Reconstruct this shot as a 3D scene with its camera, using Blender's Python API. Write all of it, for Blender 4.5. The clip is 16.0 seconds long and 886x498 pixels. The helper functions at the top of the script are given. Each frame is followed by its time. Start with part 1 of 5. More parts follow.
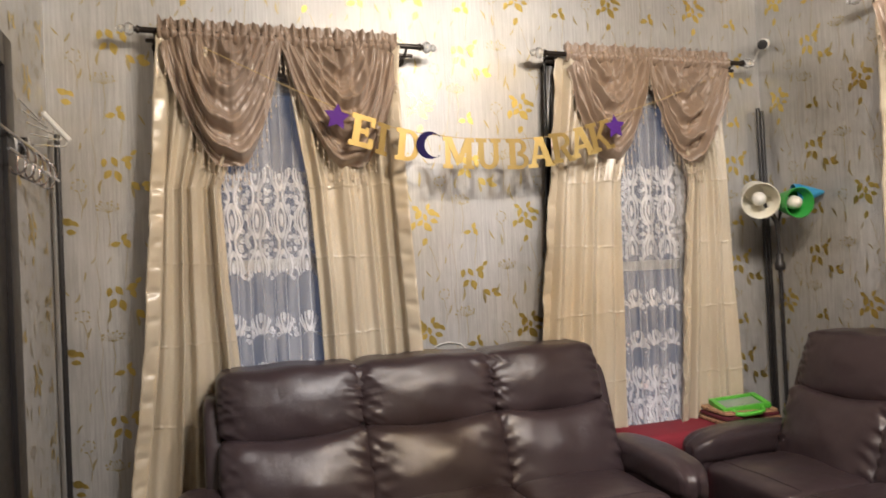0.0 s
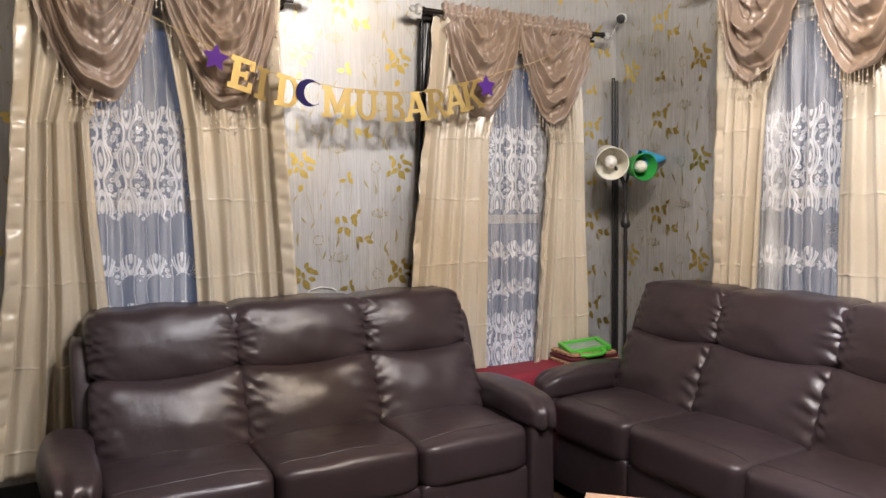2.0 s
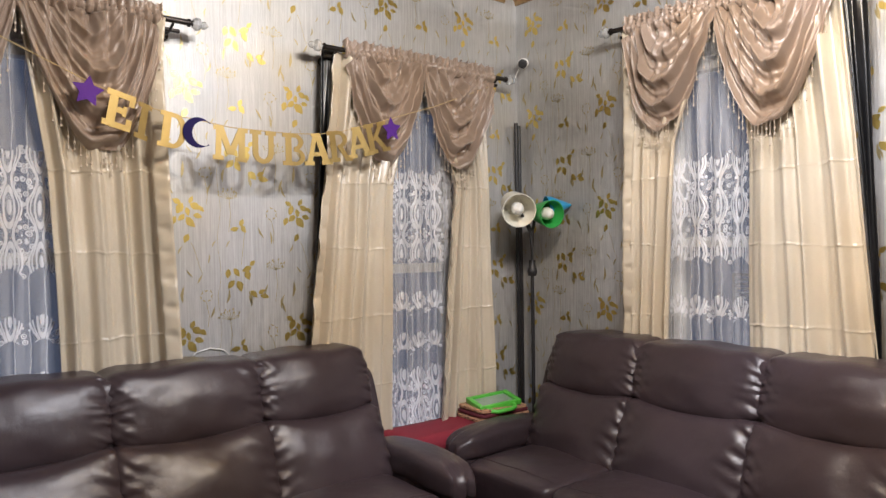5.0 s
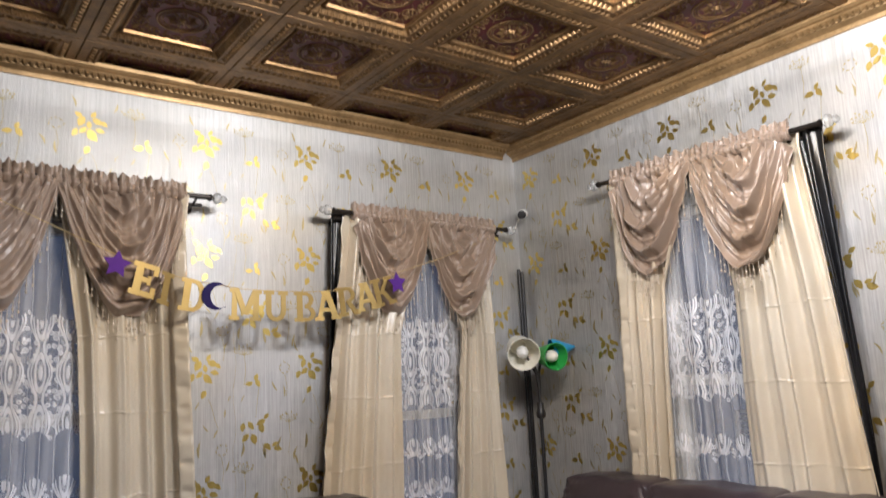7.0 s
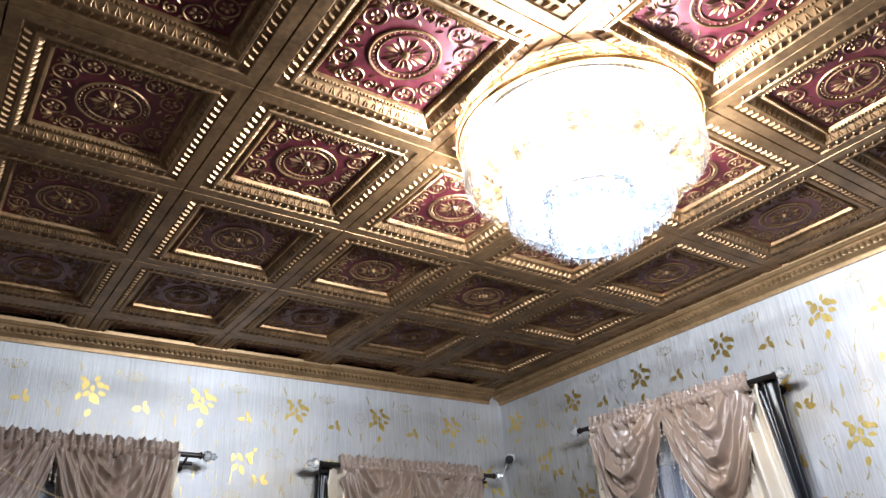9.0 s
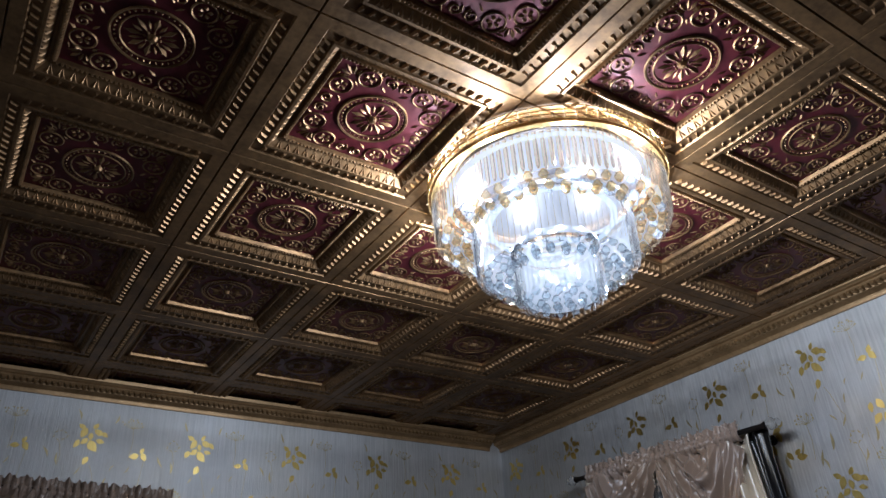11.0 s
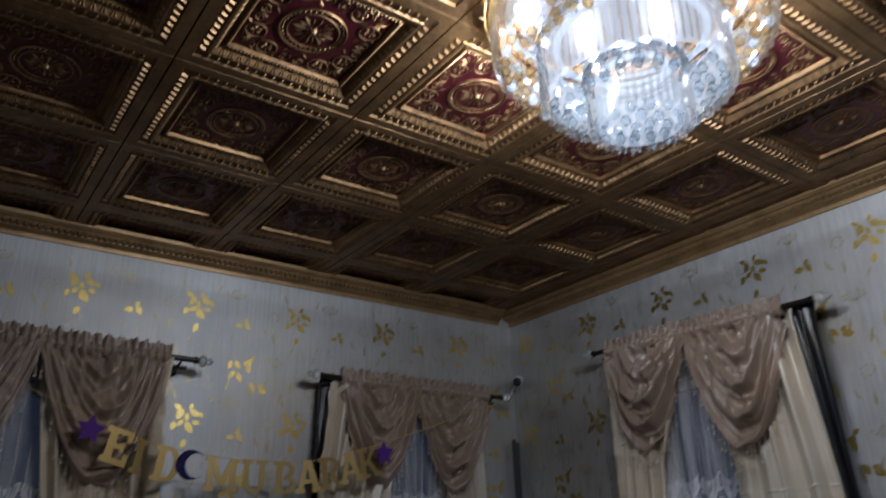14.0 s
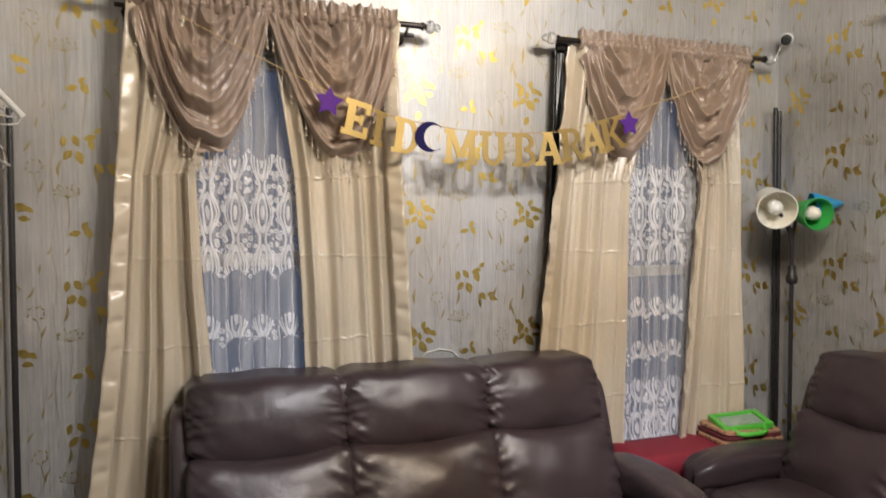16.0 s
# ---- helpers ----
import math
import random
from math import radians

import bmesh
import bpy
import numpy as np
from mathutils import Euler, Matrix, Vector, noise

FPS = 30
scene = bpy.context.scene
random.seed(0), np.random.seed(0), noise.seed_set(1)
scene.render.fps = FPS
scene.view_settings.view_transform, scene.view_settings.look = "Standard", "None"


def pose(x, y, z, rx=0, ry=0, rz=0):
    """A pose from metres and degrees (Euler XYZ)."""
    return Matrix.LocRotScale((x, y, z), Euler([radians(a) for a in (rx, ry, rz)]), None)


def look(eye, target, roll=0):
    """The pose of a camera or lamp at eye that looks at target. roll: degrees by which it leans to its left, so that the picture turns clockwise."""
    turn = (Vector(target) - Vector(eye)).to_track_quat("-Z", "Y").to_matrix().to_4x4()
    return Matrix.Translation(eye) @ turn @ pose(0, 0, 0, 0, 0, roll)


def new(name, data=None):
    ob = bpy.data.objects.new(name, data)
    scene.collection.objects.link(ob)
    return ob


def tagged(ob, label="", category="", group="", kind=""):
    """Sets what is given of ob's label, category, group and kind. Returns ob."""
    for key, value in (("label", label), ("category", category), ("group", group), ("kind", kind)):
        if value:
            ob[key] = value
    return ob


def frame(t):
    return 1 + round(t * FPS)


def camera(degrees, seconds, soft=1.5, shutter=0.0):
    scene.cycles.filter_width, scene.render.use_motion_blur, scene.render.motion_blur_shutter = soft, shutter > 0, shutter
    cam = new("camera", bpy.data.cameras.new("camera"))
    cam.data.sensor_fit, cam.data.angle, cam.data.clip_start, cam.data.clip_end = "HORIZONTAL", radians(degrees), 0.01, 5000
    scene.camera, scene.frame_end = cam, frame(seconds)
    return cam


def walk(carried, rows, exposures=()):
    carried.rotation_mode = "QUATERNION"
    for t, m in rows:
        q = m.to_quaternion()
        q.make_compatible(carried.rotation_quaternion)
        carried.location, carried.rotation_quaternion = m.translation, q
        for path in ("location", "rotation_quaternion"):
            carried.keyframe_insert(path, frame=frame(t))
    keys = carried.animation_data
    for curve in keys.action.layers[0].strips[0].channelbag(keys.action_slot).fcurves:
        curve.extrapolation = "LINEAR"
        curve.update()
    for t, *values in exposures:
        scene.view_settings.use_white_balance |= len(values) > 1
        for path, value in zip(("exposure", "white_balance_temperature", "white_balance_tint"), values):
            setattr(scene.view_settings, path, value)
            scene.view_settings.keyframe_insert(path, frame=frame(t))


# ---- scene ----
cam = camera(62.0, 16.0, 1.5, 0.4)
PATH = [
    (0, (-1.009, -1.251, 1.457), (-0.395, 0.653, 1.48), -2.6),
    (0.5, (-1.079, -1.222, 1.456), (-0.31, 0.623, 1.385), -2.0),
    (1, (-1.099, -1.256, 1.451), (-0.227, 0.541, 1.337), -1.0),
    (1.5, (-1.115, -1.323, 1.442), (-0.199, 0.451, 1.318), -0.5),
    (2, (-1.131, -1.358, 1.445), (-0.172, 0.394, 1.328), -0.5),
    (2.5, (-1.141, -1.299, 1.454), (-0.114, 0.414, 1.35), -0.5),
    (3, (-1.138, -1.207, 1.464), (-0.043, 0.464, 1.378), -0.6),
    (3.5, (-1.143, -1.117, 1.469), (0.038, 0.496, 1.402), -0.4),
    (3.7, (-1.143, -1.092, 1.469), (0.061, 0.503, 1.405), -0.5),
    (5.8, (-1.105, -1.066, 1.524), (0.137, 0.5, 1.597), -1.6),
    (6, (-1.115, -1.094, 1.513), (0.12, 0.476, 1.626), -1.9),
    (6.5, (-1.137, -1.182, 1.536), (0.072, 0.397, 1.749), -2.3),
    (7, (-1.133, -1.302, 1.557), (0.034, 0.285, 1.903), -2.7),
    (7.5, (-1.118, -1.442, 1.579), (-0.036, 0.154, 2.109), -2.7),
    (8, (-1.13, -1.528, 1.613), (-0.1, 0.033, 2.322), -2.2),
    (8.5, (-1.159, -1.566, 1.628), (-0.132, -0.075, 2.477), -2.8),
    (9, (-1.187, -1.587, 1.632), (-0.116, -0.163, 2.541), -4.1),
    (9.5, (-1.161, -1.665, 1.637), (-0.126, -0.227, 2.566), -3.4),
    (10, (-1.128, -1.735, 1.638), (-0.128, -0.289, 2.593), -3.0),
    (10.2, (-1.121, -1.748, 1.641), (-0.131, -0.305, 2.61), -3.1),
    (12.3, (-1.064, -1.67, 1.636), (-0.038, -0.3, 2.67), -2.7),
    (12.5, (-1.072, -1.618, 1.646), (-0.019, -0.259, 2.669), -2.8),
    (13, (-1.096, -1.49, 1.652), (0.012, -0.141, 2.627), -2.6),
    (13.5, (-1.107, -1.412, 1.638), (0.034, -0.032, 2.53), -2.3),
    (14, (-1.047, -1.336, 1.616), (0.044, 0.163, 2.366), -1.4),
    (14.5, (-0.958, -1.268, 1.606), (-0.116, 0.451, 2.186), -0.4),
    (15, (-0.908, -1.202, 1.58), (-0.285, 0.663, 1.945), 0.3),
    (15.5, (-0.956, -1.071, 1.564), (-0.37, 0.836, 1.695), 0.3),
    (16, (-1.012, -0.953, 1.625), (-0.33, 0.926, 1.546), -0.1),
]
EXPOSURES = [(0.0, 0.40, 6300, 15), (1.0, 0.44, 6080, 15), (3.7, 0.42, 5780, 15), (6.0, 0.24, 5750, 14), (7.0, 0.16, 5600, 14), (8.2, 0.0, 5050, 13), (9.0, -0.12, 4950, 12), (9.4, -0.20, 4920, 12), (9.7, -0.64, 4900, 12), (10.2, -1.38, 4850, 12), (12.3, -2.05, 4740, 12), (13.6, -2.15, 4760, 12), (13.9, -2.2, 4900, 12), (14.05, -1.75, 5000, 12), (14.3, -0.5, 5200, 13), (14.6, 0.25, 5550, 14), (15.3, 0.30, 5850, 14), (16.0, 0.34, 5950, 13)]
walk(cam, [(t, look(eye, target, roll)) for t, eye, target, roll in PATH], EXPOSURES)

# ---- world: dusk outside the windows ----
world = bpy.data.worlds.new("dusk")
world.use_nodes = True
scene.world = world
wbg = world.node_tree.nodes["Background"]
wbg.inputs[0].default_value = (0.20, 0.245, 0.36, 1)
wbg.inputs[1].default_value = 0.22
LED = 4.6         # radiance of the LED strips and diffusers inside the chandelier

for k in range(9):
    bulb = bpy.data.lights.new("chandelier_bulb", "POINT")
    bulb.energy, bulb.color, bulb.shadow_soft_size = 66.0 if k < 8 else 16.0, (1.0, 0.955, 0.90), 0.007
    r, z, turn = (0.304, 2.862, k * math.pi / 4 + 0.3) if k < 8 else (0.0, 2.69, 0.0)
    new("chandelier_bulb", bulb).location = (0.31 + r * math.cos(turn), -0.335 + r * math.sin(turn), z)

# room: x from the left wall to the right wall, y from the wall behind to the window wall
XL, XR, YB, YF, ZC = -1.61, 2.0, -3.2, 2.14, 3.0


# ---- materials ----
class Graph:
    """Small helper to write node graphs as plain expressions."""

    def __init__(self, name):
        self.mat = bpy.data.materials.new(name)
        self.mat.use_nodes = True
        self.nt = self.mat.node_tree
        self.bsdf = self.nt.nodes["Principled BSDF"]
        self.out = self.nt.nodes["Material Output"]

    def node(self, node_type, **settings):
        n = self.nt.nodes.new(node_type)
        for key, value in settings.items():
            if key == "op":
                n.operation = value
            elif key == "kind":
                n.feature = value
            elif key == "bands":
                n.bands_direction = value
        return n

    def put(self, socket, value):
        if hasattr(value, "is_linked"):
            self.nt.links.new(value, socket)
        else:
            socket.default_value = value

    def math(self, op, a, b=0.0, c=0.0):
        n = self.node("ShaderNodeMath", op=op)
        for i, v in enumerate((a, b, c)):
            self.put(n.inputs[i], v)
        return n.outputs[0]

    def coords(self, scale=(1, 1, 1), generated=False):
        t = self.node("ShaderNodeTexCoord")
        m = self.node("ShaderNodeMapping")
        m.inputs["Scale"].default_value = scale
        self.nt.links.new(t.outputs["Generated" if generated else "Object"], m.inputs["Vector"])
        return m.outputs[0]

    def noise(self, scale, detail=4.0, rough=0.55, vector=None, stretch=(1, 1, 1)):
        n = self.node("ShaderNodeTexNoise")
        n.inputs["Scale"].default_value = scale
        n.inputs["Detail"].default_value = detail
        n.inputs["Roughness"].default_value = rough
        self.put(n.inputs["Vector"], vector if vector is not None else self.coords(stretch))
        return n.outputs["Fac"]

    def clamp(self, v):
        n = self.node("ShaderNodeClamp")
        self.put(n.inputs[0], v)
        return n.outputs[0]

    def step(self, fac, a, b):
        n = self.node("ShaderNodeMapRange")
        n.interpolation_type = "SMOOTHSTEP"
        self.put(n.inputs["Value"], fac)
        n.inputs["From Min"].default_value, n.inputs["From Max"].default_value = a, b
        return n.outputs[0]

    def mix(self, fac, a, b):
        n = self.node("ShaderNodeMix")
        n.data_type = "RGBA"
        self.put(n.inputs[0], fac)
        self.put(n.inputs[6], a)
        self.put(n.inputs[7], b)
        return n.outputs[2]

    def bump(self, height, strength=0.3, distance=0.01):
        n = self.node("ShaderNodeBump")
        n.inputs["Strength"].default_value = strength
        n.inputs["Distance"].default_value = distance
        self.put(n.inputs["Height"], height)
        self.nt.links.new(n.outputs[0], self.bsdf.inputs["Normal"])

    def set(self, **values):
        for key, value in values.items():
            name = {"color": "Base Color", "rough": "Roughness", "metal": "Metallic", "spec": "Specular IOR Level",
                    "sheen": "Sheen Weight", "coat": "Coat Weight", "alpha": "Alpha", "trans": "Transmission Weight",
                    "subs": "Subsurface Weight", "aniso": "Anisotropic"}[key]
            self.put(self.bsdf.inputs[name], value)
        return self.mat


def rgb(r, g, b):
    return (r, g, b, 1.0)


def plain(name, color, rough=0.5, metal=0.0, spec=0.5, vary=0.12, size=30.0, relief=0.1):
    g = Graph(name)
    n = g.noise(size, 5.0)
    dark = tuple(c * (1 - vary) for c in color)
    light = tuple(min(1.0, c * (1 + vary)) for c in color)
    g.set(color=g.mix(n, rgb(*dark), rgb(*light)), rough=g.math("MULTIPLY_ADD", n, 0.16, rough - 0.08), metal=metal, spec=spec)
    if relief:
        g.bump(g.noise(size * 6, 3.0), relief, 0.002)
    return g.mat


def make_wallpaper():
    g = Graph("wallpaper_silver")
    streak = g.noise(1.0, 6.0, 0.6, stretch=(130, 130, 3.0))
    fine = g.noise(1.0, 3.0, 0.6, stretch=(320, 320, 14))
    brushed = g.noise(1.0, 5.0, 0.7, stretch=(95, 95, 15.0))
    cloud = g.noise(3.0, 3.0)
    f = g.math("MULTIPLY_ADD", streak, 0.65, g.math("MULTIPLY", cloud, 0.35))
    col = g.mix(g.step(f, 0.34, 0.66), rgb(0.385, 0.378, 0.364), rgb(0.52, 0.515, 0.50))
    g.set(color=col, metal=g.math("MULTIPLY_ADD", g.step(brushed, 0.38, 0.62), 0.44, 0.28), rough=g.math("MULTIPLY_ADD", brushed, 0.30, 0.36), spec=0.5)
    g.bump(g.math("ADD", g.math("ADD", streak, brushed), g.math("MULTIPLY", fine, 0.6)), 0.32, 0.0024)
    return g.mat


def make_print(name, a, b, metal, rough):
    g = Graph(name)
    n = g.noise(1.0, 4.0, 0.6, stretch=(110, 110, 11))
    g.set(color=g.mix(n, rgb(*a), rgb(*b)), metal=metal, rough=g.math("MULTIPLY_ADD", n, 0.2, rough - 0.1))
    g.bump(n, 0.35, 0.003)
    return g.mat


def make_satin(name, a, b, rough, relief, spec=0.65, sheen=0.1):
    g = Graph(name)
    n = g.noise(6, 4.0)
    weave = g.noise(1.0, 2.0, stretch=(400, 400, 60))
    crease = g.noise(9.0, 3.0, 0.45, stretch=(1.4, 1.4, 0.8))
    g.set(color=g.mix(n, rgb(*a), rgb(*b)), rough=g.math("MULTIPLY_ADD", weave, 0.08, rough), spec=spec, sheen=sheen)
    g.bump(crease, relief, 0.012)
    return g.mat


def make_leather():
    g = Graph("leather_dark_brown")
    v = g.node("ShaderNodeTexVoronoi", kind="DISTANCE_TO_EDGE")
    v.inputs["Scale"].default_value = 260
    g.nt.links.new(g.coords(), v.inputs["Vector"])
    grain = g.step(v.outputs["Distance"], 0.0, 0.25)
    wear = g.noise(4.0, 5.0)
    wrinkle = g.math("MULTIPLY_ADD", g.noise(26.0, 4.0, 0.55, stretch=(1.3, 1.3, 0.7)), 0.20, g.noise(7.0, 2.0, 0.4))
    ridge = g.math("ABSOLUTE", g.math("SUBTRACT", g.noise(6.0, 3.0, 0.5, stretch=(0.9, 1.2, 1.7)), 0.5))
    crease = g.math("SUBTRACT", 1.0, g.step(ridge, 0.0, 0.035))
    col = g.mix(wear, rgb(0.030, 0.020, 0.0225), rgb(0.046, 0.032, 0.035))
    g.set(color=col, rough=g.math("MULTIPLY_ADD", wear, 0.10, 0.27), spec=0.42)
    g.bump(g.math("ADD", g.math("SUBTRACT", g.math("MULTIPLY", grain, 0.02), g.math("MULTIPLY", crease, 0.018)), wrinkle), 0.32, 0.02)
    return g.mat


def make_ceiling_metal(name, a, b, metal, rough):
    g = Graph(name)
    patina = g.noise(7.0, 6.0, 0.65)
    speck = g.noise(60.0, 4.0)
    f = g.step(g.math("MULTIPLY_ADD", speck, 0.35, g.math("MULTIPLY", patina, 0.65)), 0.32, 0.66)
    g.set(color=g.mix(f, rgb(*a), rgb(*b)), metal=metal, rough=g.math("MULTIPLY_ADD", speck, 0.25, rough - 0.1))
    g.bump(speck, 0.15, 0.002)
    return g.mat


def make_lace():
    """Sheer white voile with bands of embroidered lace; the bands follow the height of the cloth."""
    g = Graph("lace_white")
    t = g.node("ShaderNodeTexCoord")
    warp = g.node("ShaderNodeTexNoise")
    warp.inputs["Scale"].default_value = 9.0
    g.nt.links.new(t.outputs["Object"], warp.inputs["Vector"])
    sep = g.node("ShaderNodeSeparateXYZ")
    g.nt.links.new(t.outputs["Object"], sep.inputs[0])
    x = g.math("ADD", sep.outputs[0], g.math("MULTIPLY", g.math("SUBTRACT", warp.outputs["Fac"], 0.5), 0.02))
    z = g.math("ADD", sep.outputs[2], g.math("MULTIPLY", g.math("SUBTRACT", warp.outputs["Fac"], 0.5), 0.015))
    px = 0.105

    def cell(v, period, shift=0.0):
        return g.math("SUBTRACT", g.math("FRACT", g.math("DIVIDE", g.math("ADD", v, shift), period)), 0.5)

    def band(lo, hi, edge=0.012):
        up = g.step(z, lo, lo + edge)
        down = g.math("SUBTRACT", 1.0, g.step(z, hi - edge, hi))
        return g.math("MULTIPLY", up, down)

    u = cell(x, px)
    au = g.math("ABSOLUTE", u)
    swell = g.math("COSINE", g.math("MULTIPLY", g.math("SUBTRACT", z, 1.655), 2 * math.pi / 0.21))

    def near(v, width):
        return g.math("SUBTRACT", 1.0, g.step(g.math("ABSOLUTE", v), width * 0.6, width))

    ogee = g.math("MULTIPLY_ADD", swell, 0.145, 0.255)
    lines = g.math("MAXIMUM", near(g.math("SUBTRACT", au, ogee), 0.045), near(g.math("SUBTRACT", au, g.math("MULTIPLY_ADD", swell, 0.11, 0.19)), 0.03))
    w = g.math("DIVIDE", cell(z, 0.21, -1.655 + 0.105 + 2.1), 0.42)
    uo = g.math("DIVIDE", u, 0.20)
    oval = g.math("SQRT", g.math("ADD", g.math("MULTIPLY", uo, uo), g.math("MULTIPLY", w, w)))
    medal = g.math("MAXIMUM", near(g.math("SUBTRACT", oval, 0.78), 0.20), g.math("SUBTRACT", 1.0, g.step(oval, 0.30, 0.40)))
    loops = g.node("ShaderNodeTexVoronoi")
    loops.inputs["Scale"].default_value = 42
    g.nt.links.new(t.outputs["Object"], loops.inputs["Vector"])
    scrolls = g.math("MAXIMUM", near(g.math("SUBTRACT", loops.outputs["Distance"], 0.36), 0.11), near(g.math("SUBTRACT", loops.outputs["Distance"], 0.10), 0.09))
    outer = g.step(g.math("SUBTRACT", au, ogee), 0.0, 0.05)
    motif = g.math("MAXIMUM", g.math("MAXIMUM", lines, medal), g.math("MULTIPLY", scrolls, g.math("MULTIPLY_ADD", outer, 0.5, 0.5)))
    motif = g.math("MAXIMUM", motif, 0.08)
    scallop = g.math("MULTIPLY", g.math("ABSOLUTE", g.math("SINE", g.math("MULTIPLY", x, math.pi / px))), 0.045)
    zs = g.math("SUBTRACT", z, scallop)
    bands = g.math("MULTIPLY", g.step(zs, 1.375, 1.385), g.math("SUBTRACT", 1.0, g.step(g.math("ADD", z, scallop), 1.905, 1.915)))
    for lo, hi in ((1.135, 1.235), (0.93, 1.02), (0.50, 0.84)):
        up = g.step(zs, lo - 0.03, lo - 0.02)
        down = g.math("SUBTRACT", 1.0, g.step(zs, hi - 0.035, hi - 0.025))
        bands = g.math("MAXIMUM", bands, g.math("MULTIPLY", up, down))
    upper = g.math("MULTIPLY", band(1.95, 2.45), 0.22)
    threads = g.step(g.math("SINE", g.math("MULTIPLY", x, 2 * math.pi / 0.0525)), 0.955, 0.985)
    line = g.math("MULTIPLY", threads, 0.6)
    weave = g.noise(1.0, 2.0, stretch=(900, 900, 900))
    gather = g.step(g.noise(1.0, 2.0, 0.5, stretch=(38, 38, 0.8)), 0.35, 0.65)
    veil = g.math("MULTIPLY_ADD", gather, 0.20, g.math("MULTIPLY_ADD", weave, 0.06, 0.03))
    dense = g.math("MAXIMUM", g.math("MULTIPLY", g.math("MAXIMUM", bands, upper), motif), line)
    alpha = g.math("MAXIMUM", veil, g.math("MULTIPLY", dense, g.math("MULTIPLY_ADD", gather, 0.35, 0.50)))
    g.set(color=rgb(0.82, 0.82, 0.84), rough=0.7, alpha=alpha, sheen=0.2)
    return g.mat


def make_crystal(name, tint, cloudy):
    g = Graph(name)
    g.nt.nodes.remove(g.bsdf)
    clear = g.node("ShaderNodeBsdfTransparent")
    clear.inputs[0].default_value = rgb(*tint)
    gloss = g.node("ShaderNodeBsdfGlossy")
    gloss.inputs["Roughness"].default_value = 0.05
    milky = g.node("ShaderNodeBsdfTranslucent")
    milky.inputs[0].default_value = rgb(0.9, 0.92, 0.95)
    fr = g.node("ShaderNodeFresnel")
    fr.inputs[0].default_value = 1.42
    shine = g.math("MULTIPLY_ADD", fr.outputs[0], 0.50, 0.015)
    m1 = g.node("ShaderNodeMixShader")
    m1.inputs[0].default_value = cloudy
    g.nt.links.new(clear.outputs[0], m1.inputs[1])
    g.nt.links.new(milky.outputs[0], m1.inputs[2])
    m2 = g.node("ShaderNodeMixShader")
    g.nt.links.new(shine, m2.inputs[0])
    g.nt.links.new(m1.outputs[0], m2.inputs[1])
    g.nt.links.new(gloss.outputs[0], m2.inputs[2])
    g.nt.links.new(m2.outputs[0], g.out.inputs[0])
    return g.mat


def make_glass():
    g = Graph("window_glass")
    g.nt.nodes.remove(g.bsdf)
    clear = g.node("ShaderNodeBsdfTransparent")
    gloss = g.node("ShaderNodeBsdfGlossy")
    gloss.inputs["Roughness"].default_value = 0.02
    f = g.node("ShaderNodeFresnel")
    m = g.node("ShaderNodeMixShader")
    g.nt.links.new(f.outputs[0], m.inputs[0])
    g.nt.links.new(clear.outputs[0], m.inputs[1])
    g.nt.links.new(gloss.outputs[0], m.inputs[2])
    g.nt.links.new(m.outputs[0], g.out.inputs[0])
    return g.mat


def make_led(name="led_light", color=(1.0, 0.97, 0.93), cover=1.0):
    """A lit LED part; a cover below 1 is a thin see-through acrylic diffuser."""
    g = Graph(name)
    g.nt.nodes.remove(g.bsdf)
    e = g.node("ShaderNodeEmission")
    e.inputs[0].default_value = rgb(*color)
    e.inputs[1].default_value = LED
    clear = g.node("ShaderNodeBsdfTransparent")
    m = g.node("ShaderNodeMixShader")
    m.inputs[0].default_value = cover
    g.nt.links.new(clear.outputs[0], m.inputs[1])
    g.nt.links.new(e.outputs[0], m.inputs[2])
    g.nt.links.new(m.outputs[0], g.out.inputs[0])
    return g.mat


def make_patterned_cloth():
    g = Graph("patterned_cloth")
    v = g.node("ShaderNodeTexVoronoi")
    v.inputs["Scale"].default_value = 70
    g.nt.links.new(g.coords(), v.inputs["Vector"])
    f = g.step(v.outputs["Distance"], 0.25, 0.45)
    n = g.noise(30.0)
    g.set(color=g.mix(f, rgb(0.07, 0.02, 0.015), g.mix(n, rgb(0.50, 0.36, 0.20), rgb(0.35, 0.12, 0.06))), rough=0.8)
    g.bump(n, 0.3, 0.004)
    return g.mat


def make_floor():
    g = Graph("dark_floor_wood")
    grain = g.noise(1.0, 6.0, 0.6, stretch=(4, 60, 1))
    g.set(color=g.mix(grain, rgb(0.030, 0.020, 0.014), rgb(0.075, 0.048, 0.032)), rough=0.35)
    g.bump(grain, 0.12, 0.002)
    return g.mat


WALLPAPER = make_wallpaper()
GOLD_PRINT = make_print("gold_leaf_print", (0.46, 0.34, 0.09), (0.66, 0.51, 0.16), 0.94, 0.37)
OLIVE_PRINT = make_print("olive_gold_twig_print", (0.33, 0.275, 0.14), (0.48, 0.40, 0.20), 0.86, 0.44)
CHAMPAGNE = make_satin("satin_champagne", (0.475, 0.402, 0.288), (0.575, 0.498, 0.372), 0.25, 0.13, 0.8)
ROSE = make_satin("satin_rose_tan", (0.258, 0.186, 0.134), (0.340, 0.253, 0.188), 0.31, 0.06, 0.8)
LACE = make_lace()
LEATHER = make_leather()
TIN_GOLD = make_ceiling_metal("antique_gold_tin", (0.110, 0.064, 0.028), (0.27, 0.160, 0.066), 0.74, 0.40)
TIN_RED = make_ceiling_metal("crimson_tin", (0.060, 0.009, 0.013), (0.13, 0.020, 0.027), 0.45, 0.36)
